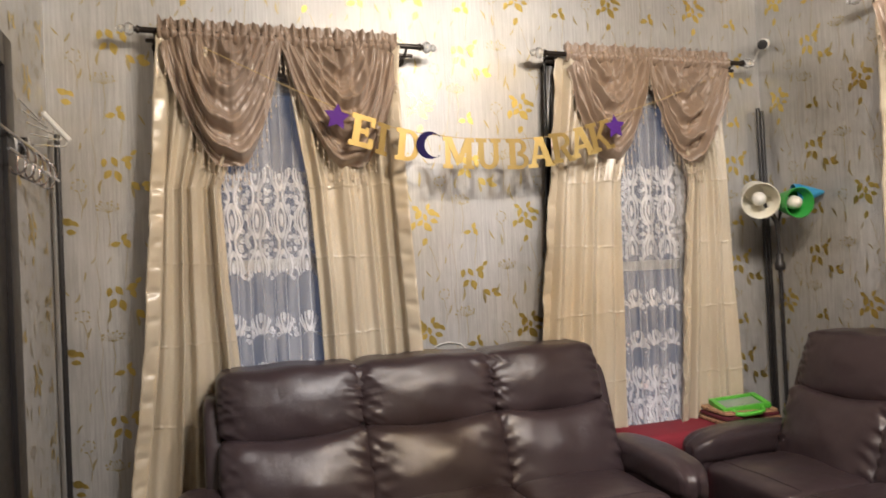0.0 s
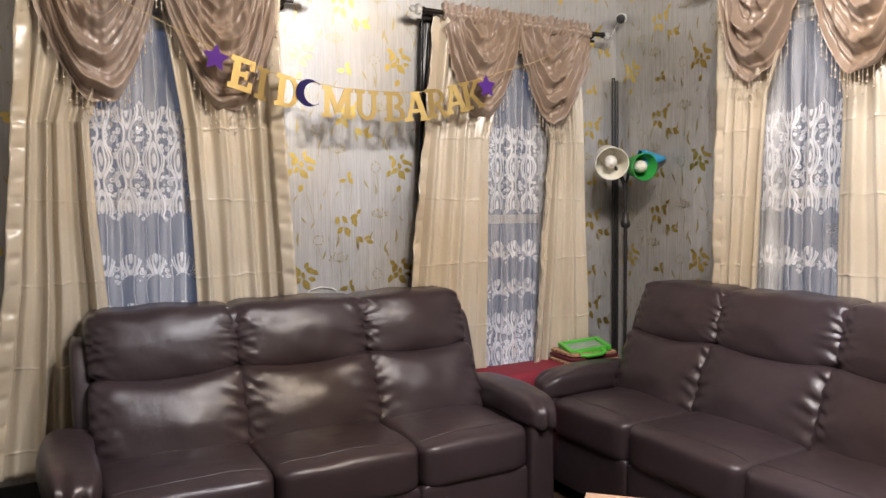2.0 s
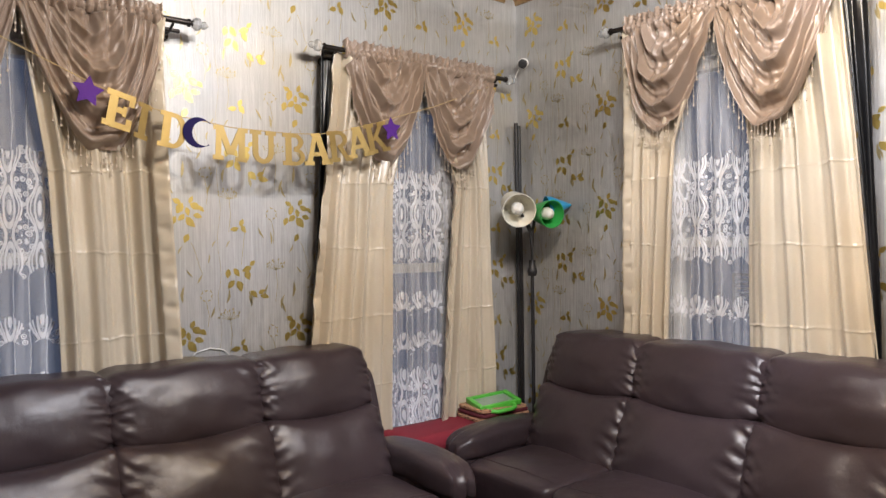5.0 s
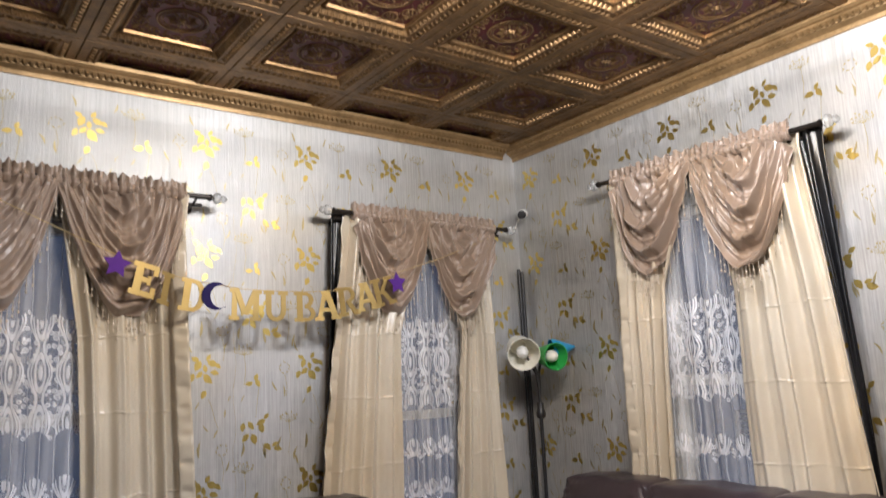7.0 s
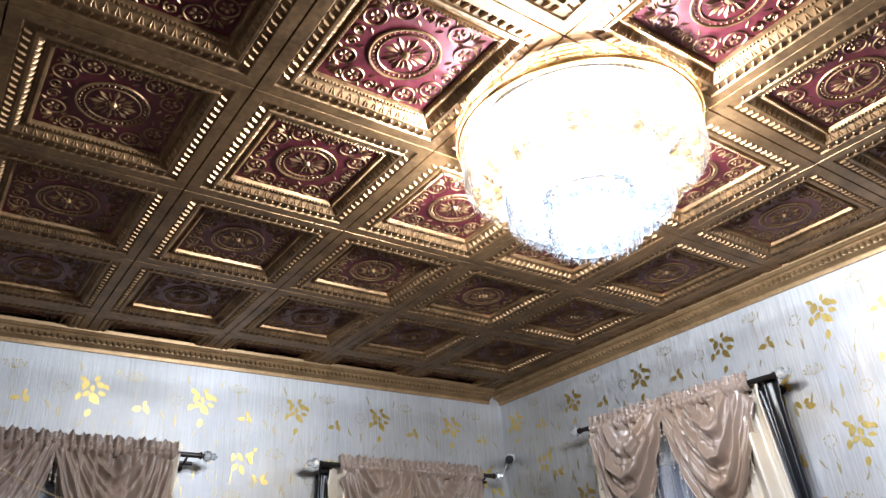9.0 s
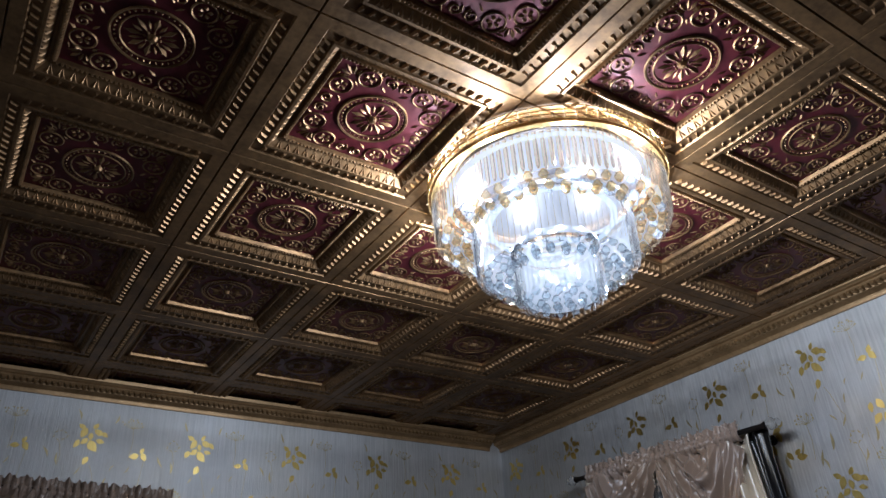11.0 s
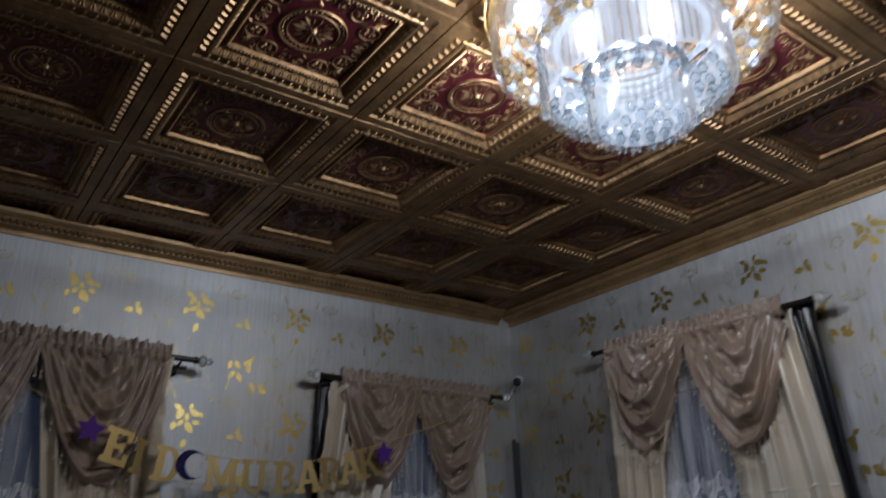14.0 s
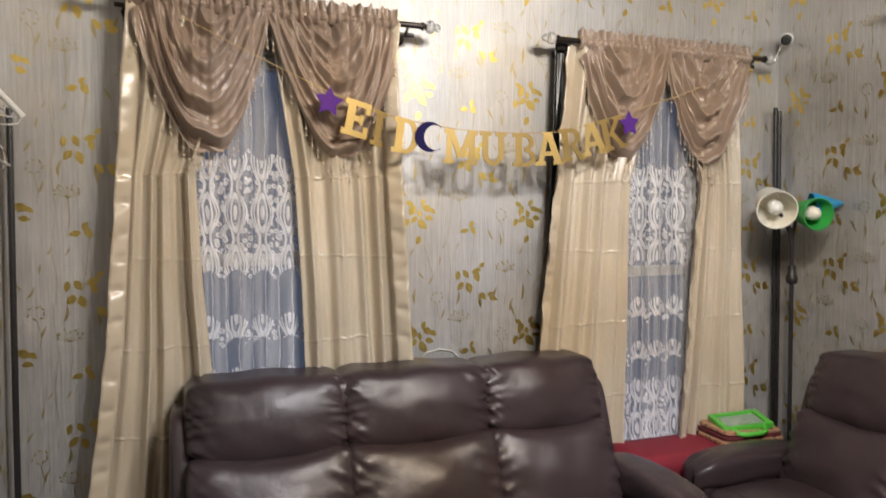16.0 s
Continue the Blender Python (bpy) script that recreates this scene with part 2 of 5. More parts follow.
CROWN = make_ceiling_metal("gold_crown_paint", (0.20, 0.125, 0.052), (0.34, 0.22, 0.10), 0.6, 0.42)
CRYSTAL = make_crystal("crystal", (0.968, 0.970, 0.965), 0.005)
AMBER_CRYSTAL = make_crystal("warm_crystal", (0.96, 0.93, 0.86), 0.0014)
BALL_AMBER = make_crystal("amber_ball_crystal", (0.80, 0.68, 0.46), 0.005)
BALL_CLEAR = make_crystal("smoky_ball_crystal", (0.80, 0.83, 0.85), 0.016)
GLASS = make_glass()
LED_MAT = make_led()
LED_WARM = make_led("led_diffuser_warm", (1.0, 0.87, 0.66), 0.32)
LED_COOL = make_led("led_diffuser_cool", (1.0, 0.95, 0.86), 0.40)
CHROME = plain("chrome", (0.72, 0.72, 0.74), 0.16, 1.0, vary=0.05, relief=0.0)
BRONZE = plain("dark_bronze", (0.045, 0.038, 0.034), 0.34, 0.8)
GILT = plain("gilt_metal", (0.50, 0.35, 0.13), 0.30, 1.0, vary=0.06, relief=0.0)
BLACK = plain("black_paint", (0.018, 0.017, 0.018), 0.38)
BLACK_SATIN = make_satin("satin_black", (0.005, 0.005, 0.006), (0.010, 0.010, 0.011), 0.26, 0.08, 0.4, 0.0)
WHITE = plain("white_paint", (0.72, 0.72, 0.70), 0.42, vary=0.04)
PLASTIC_WHITE = plain("white_plastic", (0.80, 0.79, 0.74), 0.32, vary=0.03, relief=0.0)
FROST = plain("frosted_ivory_plastic", (0.84, 0.81, 0.70), 0.30, vary=0.05, relief=0.0)
GREEN = plain("green_plastic", (0.045, 0.36, 0.07), 0.32, vary=0.06, relief=0.0)
LIME = plain("lime_plastic", (0.10, 0.47, 0.045), 0.36, vary=0.06, relief=0.0)
BLUE = plain("blue_plastic", (0.03, 0.28, 0.55), 0.34, vary=0.06, relief=0.0)
RED_CLOTH = plain("red_cloth", (0.20, 0.010, 0.022), 0.8, vary=0.18, size=18, relief=0.4)
DARK_RED = plain("dark_red_felt", (0.10, 0.012, 0.018), 0.85, vary=0.18, size=18, relief=0.4)
PATTERN = make_patterned_cloth()
GOLD_CARD = plain("gold_card", (0.46, 0.335, 0.12), 0.42, 0.75, vary=0.12, size=12)
PURPLE = plain("purple_card", (0.085, 0.022, 0.23), 0.75, spec=0.25, vary=0.10)
NAVY = plain("navy_card", (0.012, 0.008, 0.065), 0.8, spec=0.2, vary=0.08)
TWINE = plain("gold_twine", (0.46, 0.34, 0.16), 0.6)
FLOOR = make_floor()
TAN_WOOD = plain("tan_wood", (0.46, 0.30, 0.20), 0.45, vary=0.2, size=9)
VENT_GREY = plain("grey_vent_plastic", (0.30, 0.31, 0.32), 0.5, vary=0.05)
SCREEN = plain("tablet_screen", (0.25, 0.33, 0.25), 0.15, vary=0.02, relief=0.0)


# ---- mesh helpers ----
def mesh_from(name, bm, mats):
    me = bpy.data.meshes.new(name)
    bm.normal_update()
    bm.to_mesh(me)
    bm.free()
    for m in (mats if isinstance(mats, (list, tuple)) else [mats]):
        me.materials.append(m)
    return me


def smooth(me, angle=40):
    me.polygons.foreach_set("use_smooth", [True] * len(me.polygons))
    me.set_sharp_from_angle(angle=radians(angle))
    return me


def part(name, bm, material, parent, label="", round_angle=40, kind=""):
    ob = new(name, smooth(mesh_from(name, bm, material), round_angle))
    ob.parent = parent
    return tagged(ob, label, kind=kind)


def piece(name, me, parent, m):
    """One more object on a shared mesh."""
    ob = new(name, me)
    ob.parent = parent
    ob.matrix_basis = m
    return ob


def thing(name, label, category, m=None, group="", kind=""):
    ob = new(name)
    ob.empty_display_size = 0.1
    if m is not None:
        ob.matrix_basis = m
    return tagged(ob, label, category, group, kind)


def setting(name, bm, material, label, category):
    ob = new(name, smooth(mesh_from(name, bm, material), 30))
    return tagged(ob, label, category, kind="structure")


def box(bm, x0, x1, y0, y1, z0, z1, bevel=0.0, mat=0):
    vs = [bm.verts.new((x, y, z)) for z in (z0, z1) for x, y in ((x0, y0), (x1, y0), (x1, y1), (x0, y1))]
    fs = [bm.faces.new([vs[i] for i in f]) for f in ((3, 2, 1, 0), (4, 5, 6, 7), (0, 1, 5, 4), (1, 2, 6, 5), (2, 3, 7, 6), (3, 0, 4, 7))]
    for f in fs:
        f.material_index = mat
    if bevel:
        edges = list({e for f in fs for e in f.edges})
        bmesh.ops.bevel(bm, geom=edges, offset=bevel, segments=2, affect="EDGES", profile=0.7)
    return bm


def tube(bm, points, radius, sides=8, caps=True, mat=0):
    """A tube along points; radius is a number or one per point."""
    pts = [Vector(p) for p in points]
    rad = radius if isinstance(radius, (list, tuple)) else [radius] * len(pts)
    rings = []
    for i, p in enumerate(pts):
        d = (pts[min(i + 1, len(pts) - 1)] - pts[max(i - 1, 0)])
        d = d.normalized() if d.length > 1e-9 else Vector((0, 0, 1))
        a = d.cross(Vector((0, 0, 1)) if abs(d.z) < 0.9 else Vector((1, 0, 0))).normalized()
        b = d.cross(a).normalized()
        rings.append([bm.verts.new(p + rad[i] * (math.cos(t) * a + math.sin(t) * b)) for t in [2 * math.pi * k / sides for k in range(sides)]])
    for r0, r1 in zip(rings, rings[1:]):
        for k in range(sides):
            f = bm.faces.new((r0[k], r0[(k + 1) % sides], r1[(k + 1) % sides], r1[k]))
            f.material_index = mat
    if caps:
        bm.faces.new(rings[0][::-1]).material_index = mat
        bm.faces.new(rings[-1]).material_index = mat
    return bm


def lathe(bm, profile, sides=24, origin=(0, 0, 0), turn=None, closed=False):
    """Profile of (radius, height), turned about the z axis, then turned by the matrix and moved to origin."""
    o = Vector(origin)
    rings = []
    for r, z in profile:
        ring = []
        for k in range(sides):
            t = 2 * math.pi * k / sides
            v = Vector((r * math.cos(t), r * math.sin(t), z))
            ring.append(bm.verts.new(o + (turn @ v if turn is not None else v)))
        rings.append(ring)
    for r0, r1 in zip(rings, rings[1:]):
        for k in range(sides):
            bm.faces.new((r0[k], r0[(k + 1) % sides], r1[(k + 1) % sides], r1[k]))
    if closed:
        bm.faces.new(rings[0][::-1])
        bm.faces.new(rings[-1])
    return bm


def sheet(bm, nu, nv, place, mat=0):
    """A grid of points place(u, v), u and v from 0 to 1."""
    rows = [[bm.verts.new(place(i / nu, j / nv)) for i in range(nu + 1)] for j in range(nv + 1)]
    for j in range(nv):
        for i in range(nu):
            f = bm.faces.new((rows[j][i], rows[j + 1][i], rows[j + 1][i + 1], rows[j][i + 1]))
            f.material_index = mat
    return bm


def puffy(bm, x0, x1, y0, y1, z0, z1, square=0.28, n=14, shape=None):
    """A stuffed cushion between two corners: a rounded block; shape(p, s) may move its points (s from -1 to 1 on each axis)."""
    grid = {}

    def vert(s):
        key = tuple(round(c, 5) for c in s)
        if key not in grid:
            big = max(abs(c) for c in s)
            e = 2.0 / square
            length = (sum(abs(c) ** e for c in s)) ** (1 / e)
            q = Vector(s) * (big / length)
            p = Vector(((x0 + x1) / 2 + q.x * (x1 - x0) / 2, (y0 + y1) / 2 + q.y * (y1 - y0) / 2, (z0 + z1) / 2 + q.z * (z1 - z0) / 2))
            if shape:
                p = shape(p, q)
            grid[key] = bm.verts.new(p)
        return grid[key]

    ts = [math.sin((2 * i / n - 1) * math.pi / 2 * 0.92) / math.sin(math.pi / 2 * 0.92) for i in range(n + 1)]
    for axis in range(3):
        for side in (-1, 1):
            for i in range(n):
                for j in range(n):
                    quad = []
                    for a, b in ((i, j), (i + 1, j), (i + 1, j + 1), (i, j + 1)):
                        s = [0, 0, 0]
                        s[axis], s[(axis + 1) % 3], s[(axis + 2) % 3] = side, ts[a], ts[b]
                        quad.append(vert(s))
                    bm.faces.new(quad if side > 0 else quad[::-1])
    return bm


def lerp_table(table, v):
    for (a, p), (b, q) in zip(table, table[1:]):
        if v <= b:
            return p + (q - p) * (v - a) / (b - a)
    return table[-1][1]


# ---- structure ----
# windows: (along the wall from, to, sill height, head height), along = x on the window wall and -y on the side wall
OPEN_BACK = [(-1.02, -0.30, 0.62, 2.30), (0.86, 1.52, 0.45, 2.28)]
OPEN_SIDE = [(-1.10, -0.40, 0.62, 2.36)]
THICK = 0.18


def wall_mesh(s0, s1, z1, openings):
    """A wall in its own frame: s along x, the room's face at y = 0, its body behind it."""
    bm = bmesh.new()
    edges = [s0]
    for a, b, lo, hi in openings:
        box(bm, edges[-1], a, 0, THICK, 0, z1)
        box(bm, a, b, 0, THICK, 0, lo)
        box(bm, a, b, 0, THICK, hi, z1)
        edges.append(b)
    box(bm, edges[-1], s1, 0, THICK, 0, z1)
    return bm


BACK_FRAME = pose(0, YF, 0)
SIDE_FRAME = pose(XR, 0, 0, 0, 0, -90)
LEFT_FRAME = pose(XL, 0, 0, 0, 0, 90)
REAR_FRAME = pose(0, YB, 0, 0, 0, 180)
wall_north = setting("wall_north", wall_mesh(XL - THICK, XR, 3.12, OPEN_BACK), WALLPAPER, "silver grey embossed wallpaper wall with gold leaf print", "wall")
wall_north.matrix_basis = BACK_FRAME
wall_east = setting("wall_east", wall_mesh(-YF - THICK, -YB, 3.12, OPEN_SIDE), WALLPAPER, "silver grey embossed wallpaper wall with gold leaf print", "wall")
wall_east.matrix_basis = SIDE_FRAME
wall_west = setting("wall_west", wall_mesh(YB, YF, 3.12, []), WALLPAPER, "silver grey wallpaper wall beside the doorway", "wall")
wall_west.matrix_basis = LEFT_FRAME
wall_south = setting("wall_south", wall_mesh(-XR - THICK, -XL + THICK, 3.12, []), WALLPAPER, "plain silver grey wallpaper wall", "wall")
wall_south.matrix_basis = REAR_FRAME
floor = setting("floor", box(bmesh.new(), XL - THICK, XR + THICK, YB - THICK, YF + THICK, -0.12, 0), FLOOR, "dark stained wooden floor", "floor")


for name, frame_m, s0, s1 in (("baseboard_north", BACK_FRAME, XL + 0.02, XR - 0.02), ("baseboard_east", SIDE_FRAME, -YF, -YB - 0.02), ("baseboard_west", LEFT_FRAME, 1.375, YF), ("baseboard_south", REAR_FRAME, -XR, -XL)):
    board = setting(name, box(bmesh.new(), s0, s1, -0.02, -0.001, 0.001, 0.30, 0.004), BLACK, "tall black painted baseboard", "baseboard")
    board.matrix_basis = frame_m


# printed leaves, laid as a thin foil on the paper
def leaf(bm, x, z, angle, length, width, bend=0.0):
    y = -0.0010 - 0.00016 * (len(bm.faces) // 4 % 9)
    ca, sa = math.cos(angle), math.sin(angle)
    steps = [0.0, 0.22, 0.5, 0.8, 1.0]
    wide = [0.0, 0.75, 1.0, 0.55, 0.0]
    rows = []
    for t, w in zip(steps, wide):
        u = t * length
        off = bend * math.sin(math.pi * t) * length
        pts = [(u, off)] if w == 0 else [(u, off + w * width / 2), (u, off - w * width / 2)]
        rows.append([bm.verts.new((x + a * ca - b * sa, y, z + a * sa + b * ca)) for a, b in pts])
    bm.faces.new((rows[0][0], rows[1][1], rows[1][0]))
    for r0, r1 in zip(rows[1:-2], rows[2:-1]):
        bm.faces.new((r0[0], r0[1], r1[1], r1[0]))
    bm.faces.new((rows[-2][0], rows[-2][1], rows[-1][0]))


def vine(bm, pts, width, y=-0.0008):
    for (x0, z0), (x1, z1) in zip(pts, pts[1:]):
        d = Vector((x1 - x0, z1 - z0))
        n = Vector((-d.y, d.x)).normalized() * width / 2
        bm.faces.new([bm.verts.new((a, y, b)) for a, b in ((x0 - n.x, z0 - n.y), (x0 + n.x, z0 + n.y), (x1 + n.x, z1 + n.y), (x1 - n.x, z1 - n.y))])


SPRAY = ((-0.045, 0.080, 150, 0.040), (-0.030, 0.045, -115, 0.056), (0.045, 0.055, -25, 0.052), (0.075, 0.045, -45, 0.038), (-0.060, -0.015, -110, 0.046),
         (0.022, -0.020, -50, 0.064), (0.000, -0.100, -115, 0.046), (0.006, 0.030, -80, 0.040), (0.056, 0.008, -12, 0.042), (-0.024, 0.002, -140, 0.045), (0.024, 0.088, 60, 0.038))
TAILED_SPRAY = ((0.075, 0.050, 40, 0.036), (0.045, 0.020, 200, 0.050), (-0.055, 0.000, -100, 0.046), (-0.010, 0.005, -60, 0.050), (0.050, -0.010, -75, 0.050),
                (-0.040, -0.055, -130, 0.050), (0.004, -0.065, -70, 0.056), (0.080, -0.110, -50, 0.050), (0.140, -0.125, -10, 0.050), (0.125, -0.100, 25, 0.040))
SPRIG = ((0.020, 0.012, 60, 0.036), (0.030, -0.020, -60, 0.046), (-0.020, -0.020, 190, 0.046))


def print_pattern(wall, s0, s1, first_s, first_z, openings, seed):
    """Drop repeat: two kinds of leaf spray, a three-leaf sprig, umbels, ring flowers, grasses and thin stems."""
    rng = random.Random(seed)
    gold, olive = bmesh.new(), bmesh.new()

    def free(s, z):
        return s0 + 0.05 < s < s1 - 0.05 and 0.36 < z < 2.885 and not any(a - 0.06 < s < b + 0.06 and lo - 0.06 < z < hi + 0.06 for a, b, lo, hi in openings)

    def stem(pts, width=0.0024):
        if all(free(*p) for p in pts):
            vine(olive, pts, width)

    for i in range(-8, 9):
        for j in range(-4, 6):
            s, z = first_s + 0.527 * i, first_z + 0.545 * j
            for cluster, ds, dz in ((SPRAY, 0, 0), (TAILED_SPRAY, 0.235, -0.25), (SPRIG, 0.235, -0.03)):
                for a, b, t, ln in cluster:
                    x, y = s + ds + a * 0.9, z + dz + b * 0.9
                    if free(x, y):
                        t = radians(t + rng.uniform(-6, 6))
                        ln *= rng.uniform(0.92, 1.06)
                        leaf(gold, x - 0.5 * ln * math.cos(t), y - 0.5 * ln * math.sin(t), t, ln, ln * rng.uniform(0.52, 0.66), bend=rng.uniform(-0.06, 0.06))
            for ds, dz in ((0.195, 0.085), (0.42, -0.24)):
                for k in range(9):
                    a = radians(20 + 140 * k / 8)
                    r = 0.045 + 0.010 * (k % 2)
                    tip = (s + ds + r * math.cos(a), z + dz + r * math.sin(a) * 0.8)
                    stem([(s + ds, z + dz), tip], 0.0018)
                    if free(*tip):
                        leaf(olive, tip[0] - 0.006, tip[1], rng.uniform(0, 3), 0.013, 0.008)
                stem([(s + ds, z + dz), (s + ds + 0.006, z + dz - 0.07), (s + ds - 0.004, z + dz - 0.15)])
            for ds, dz in ((0.40, 0.02), (0.085, -0.345)):
                for k in range(7):
                    a = 2 * math.pi * k / 7 + 0.4
                    x, y = s + ds + 0.030 * math.cos(a), z + dz + 0.028 * math.sin(a)
                    if free(x, y):
                        leaf(olive, x, y, a + rng.uniform(1.2, 2.2), 0.020, 0.006, bend=0.25)
                stem([(s + ds, z + dz - 0.03), (s + ds + 0.012, z + dz - 0.09), (s + ds + 0.006, z + dz - 0.14)])
            stem([(s + 0.146 + 0.008 * math.sin(1.3 * k), z - 0.32 + 0.545 * k / 9) for k in range(10)], 0.0015)
            stem([(s + 0.02 + 0.05 * k / 6, z - 0.11 - 0.022 * k + 0.01 * math.sin(k)) for k in range(7)])
            stem([(s + 0.27 - 0.02 * k / 6, z - 0.03 - 0.03 * k) for k in range(7)])
            for ds, dz, t, ln in ((0.33, -0.04, -60, 0.060), (0.10, -0.16, -100, 0.045), (0.115, -0.13, 60, 0.035), (0.36, -0.36, 70, 0.060), (0.30, -0.40, 110, 0.050),
                                  (0.03, -0.26, 130, 0.045), (0.05, -0.29, 60, 0.050), (0.44, 0.12, 75, 0.070), (0.47, 0.10, 110, 0.060), (0.17, 0.16, 80, 0.070), (0.30, 0.14, 100, 0.075),
                                  (0.10, 0.10, 70, 0.055), (0.40, -0.12, 95, 0.060), (0.20, -0.10, -120, 0.040), (0.49, -0.16, 60, 0.045), (-0.02, 0.17, 85, 0.080)):
                x, y = s + ds + rng.uniform(-0.006, 0.006), z + dz
                if free(x, y) and free(x, y + 0.05):
                    leaf(olive, x, y, radians(t), ln, ln * 0.17, bend=rng.uniform(-0.15, 0.15))
    part("leaf_print", gold, GOLD_PRINT, wall, "metallic gold leaf sprays", kind="stuff")
    part("twig_print", olive, OLIVE_PRINT, wall, "olive grey twigs", kind="stuff")


print_pattern(wall_north, XL, XR, -0.005, 1.625, OPEN_BACK, 3)
print_pattern(wall_east, -YF, -YB, -0.95, 1.66, OPEN_SIDE, 5)
print_pattern(wall_west, YB, YF, 0.20, 1.60, [(-0.2, 1.45, 0, 2.6)], 7)


# ---- ceiling of pressed tin tiles ----
TILE = 0.61


def tin_tile():
    """One coffer, its lowest faces at z = 0; material 0 gold, 1 crimson."""
    bm = bmesh.new()
    half = TILE / 2
    profile = [(half, 0.008), (half - 0.003, 0.0), (0.266, 0.0), (0.262, 0.006), (0.236, 0.006), (0.232, 0.001), (0.224, 0.001), (0.204, 0.024), (0.197, 0.024),
               (0.195, 0.017), (0.184, 0.017), (0.181, 0.029)]
    rings = [[bm.verts.new((sx * h, sy * h, z)) for sx, sy in ((-1, -1), (1, -1), (1, 1), (-1, 1))] for h, z in profile]
    for r0, r1 in zip(rings, rings[1:]):
        for k in range(4):
            bm.faces.new((r0[k], r1[k], r1[(k + 1) % 4], r0[(k + 1) % 4]))
    bm.faces.new(rings[-1][::-1]).material_index = 1

    def on_sides(h, pitch, make):
        count = int(2 * h / pitch)
        for side in range(4):
            turn = Matrix.Rotation(side * math.pi / 2, 3, "Z")
            for k in range(count):
                make(lambda x, y, z: bm.verts.new(turn @ Vector((x, y, z))), -h + (k + 0.5) * 2 * h / count)

    def tooth(v, x):
        a = [v(x - 0.005, 0.238, 0.006), v(x + 0.005, 0.238, 0.006), v(x - 0.002, 0.261, 0.006), v(x - 0.012, 0.261, 0.006)]
        b = [v(x - 0.001, 0.242, -0.002), v(x + 0.001, 0.242, -0.002), v(x - 0.006, 0.257, -0.002), v(x - 0.008, 0.257, -0.002)]
        bm.faces.new(b)
        for k in range(4):
            bm.faces.new((a[k], a[(k + 1) % 4], b[(k + 1) % 4], b[k]))

    def dart(v, x):
        for dx, w in ((-0.0065, 0.0042), (0.0065, 0.0042)):
            a, b, c, top = v(x + dx - w, 0.2225, 0.002), v(x + dx + w, 0.2225, 0.002), v(x, 0.2055, 0.0225), v(x + dx * 0.8, 0.216, 0.0045)
            for f in ((a, b, top), (b, c, top), (c, a, top)):
                bm.faces.new(f)

    def bead(v, x):
        a = [v(x - 0.0055, 0.1845, 0.017), v(x + 0.0055, 0.1845, 0.017), v(x + 0.0055, 0.1945, 0.017), v(x - 0.0055, 0.1945, 0.017)]
        top = v(x, 0.1895, 0.0105)
        for k in range(4):
            bm.faces.new((a[k], a[(k + 1) % 4], top))

    on_sides(0.236, 0.0295, tooth)
    on_sides(0.206, 0.026, dart)
    on_sides(0.186, 0.0115, bead)
    zp = 0.0285

    def hoop(cx, cy, radius, thick, n, sides=4):
        tube(bm, [(cx + radius * math.cos(t), cy + radius * math.sin(t), zp - 0.001) for t in [2 * math.pi * k / n for k in range(n + 1)]], thick, sides, False)

    def petal(cx, cy, ang, r0, r1, w, rise):
        d, n = Vector((math.cos(ang), math.sin(ang), 0)), Vector((-math.sin(ang), math.cos(ang), 0))
        o = Vector((cx, cy, zp))
        m = r0 * 0.4 + r1 * 0.6
        ring = [bm.verts.new(o + p) for p in (d * r0, d * m + n * w, d * r1, d * m - n * w)]
        top = bm.verts.new(o + d * m + Vector((0, 0, -rise)))
        for i in range(4):
            bm.faces.new((ring[i], ring[(i + 1) % 4], top))

    hoop(0, 0, 0.098, 0.0042, 32, 5)
    hoop(0, 0, 0.076, 0.0028, 28)
    for k in range(36):
        petal(0.087 * math.cos(k * math.pi / 18), 0.087 * math.sin(k * math.pi / 18), k * math.pi / 18, -0.0045, 0.0045, 0.0038, 0.005)
    lathe(bm, [(0.0, zp - 0.013), (0.008, zp - 0.011), (0.012, zp - 0.004), (0.014, zp)], 10)
    for k in range(8):
        petal(0, 0, k * math.pi / 4, 0.020, 0.068, 0.0085, 0.007)
        petal(0, 0, (k + 0.5) * math.pi / 4, 0.024, 0.058, 0.0055, 0.005)
        petal(0.019 * math.cos(k * math.pi / 4), 0.019 * math.sin(k * math.pi / 4), 0, -0.004, 0.004, 0.004, 0.007)

    def scroll(cx, cy, size, start, sense, turns=1.5):
        pts = []
        for k in range(13):
            t = k / 12
            r = size * (1 - 0.82 * t)
            a = start + sense * 2.0 * math.pi * t * turns
            pts.append((cx + r * math.cos(a), cy + r * math.sin(a), zp - 0.001))
        tube(bm, pts, [0.0034 - 0.0014 * k / 12 for k in range(13)], 4, False)

    for q in range(4):
        turn = math.pi / 2 * q
        c, s = math.cos(turn), math.sin(turn)

        def at(px, py):
            return c * px - s * py, s * px + c * py

        for px, py, lean in ((0.142, 0.084, 0.0), (0.084, 0.142, math.pi / 2)):
            x, y = at(px, py)
            hoop(x, y, 0.031, 0.0030, 18)
            for k in range(5):
                petal(x, y, turn + lean + k * 2 * math.pi / 5, 0.003, 0.021, 0.0065, 0.006)
        for sgn in (1, -1):
            scroll(*at(0.153, 0.024 * sgn), 0.020, turn + math.pi + 0.6 * sgn, sgn)
            petal(*at(0.120, 0.030 * sgn), turn + 0.9 * sgn, -0.012, 0.016, 0.004, 0.005)
        for k in range(5):
            petal(*at(0.128, 0.128), turn + math.pi / 4 + (k - 2) * 0.55, 0.008, 0.046 - 0.005 * abs(k - 2), 0.006, 0.007)
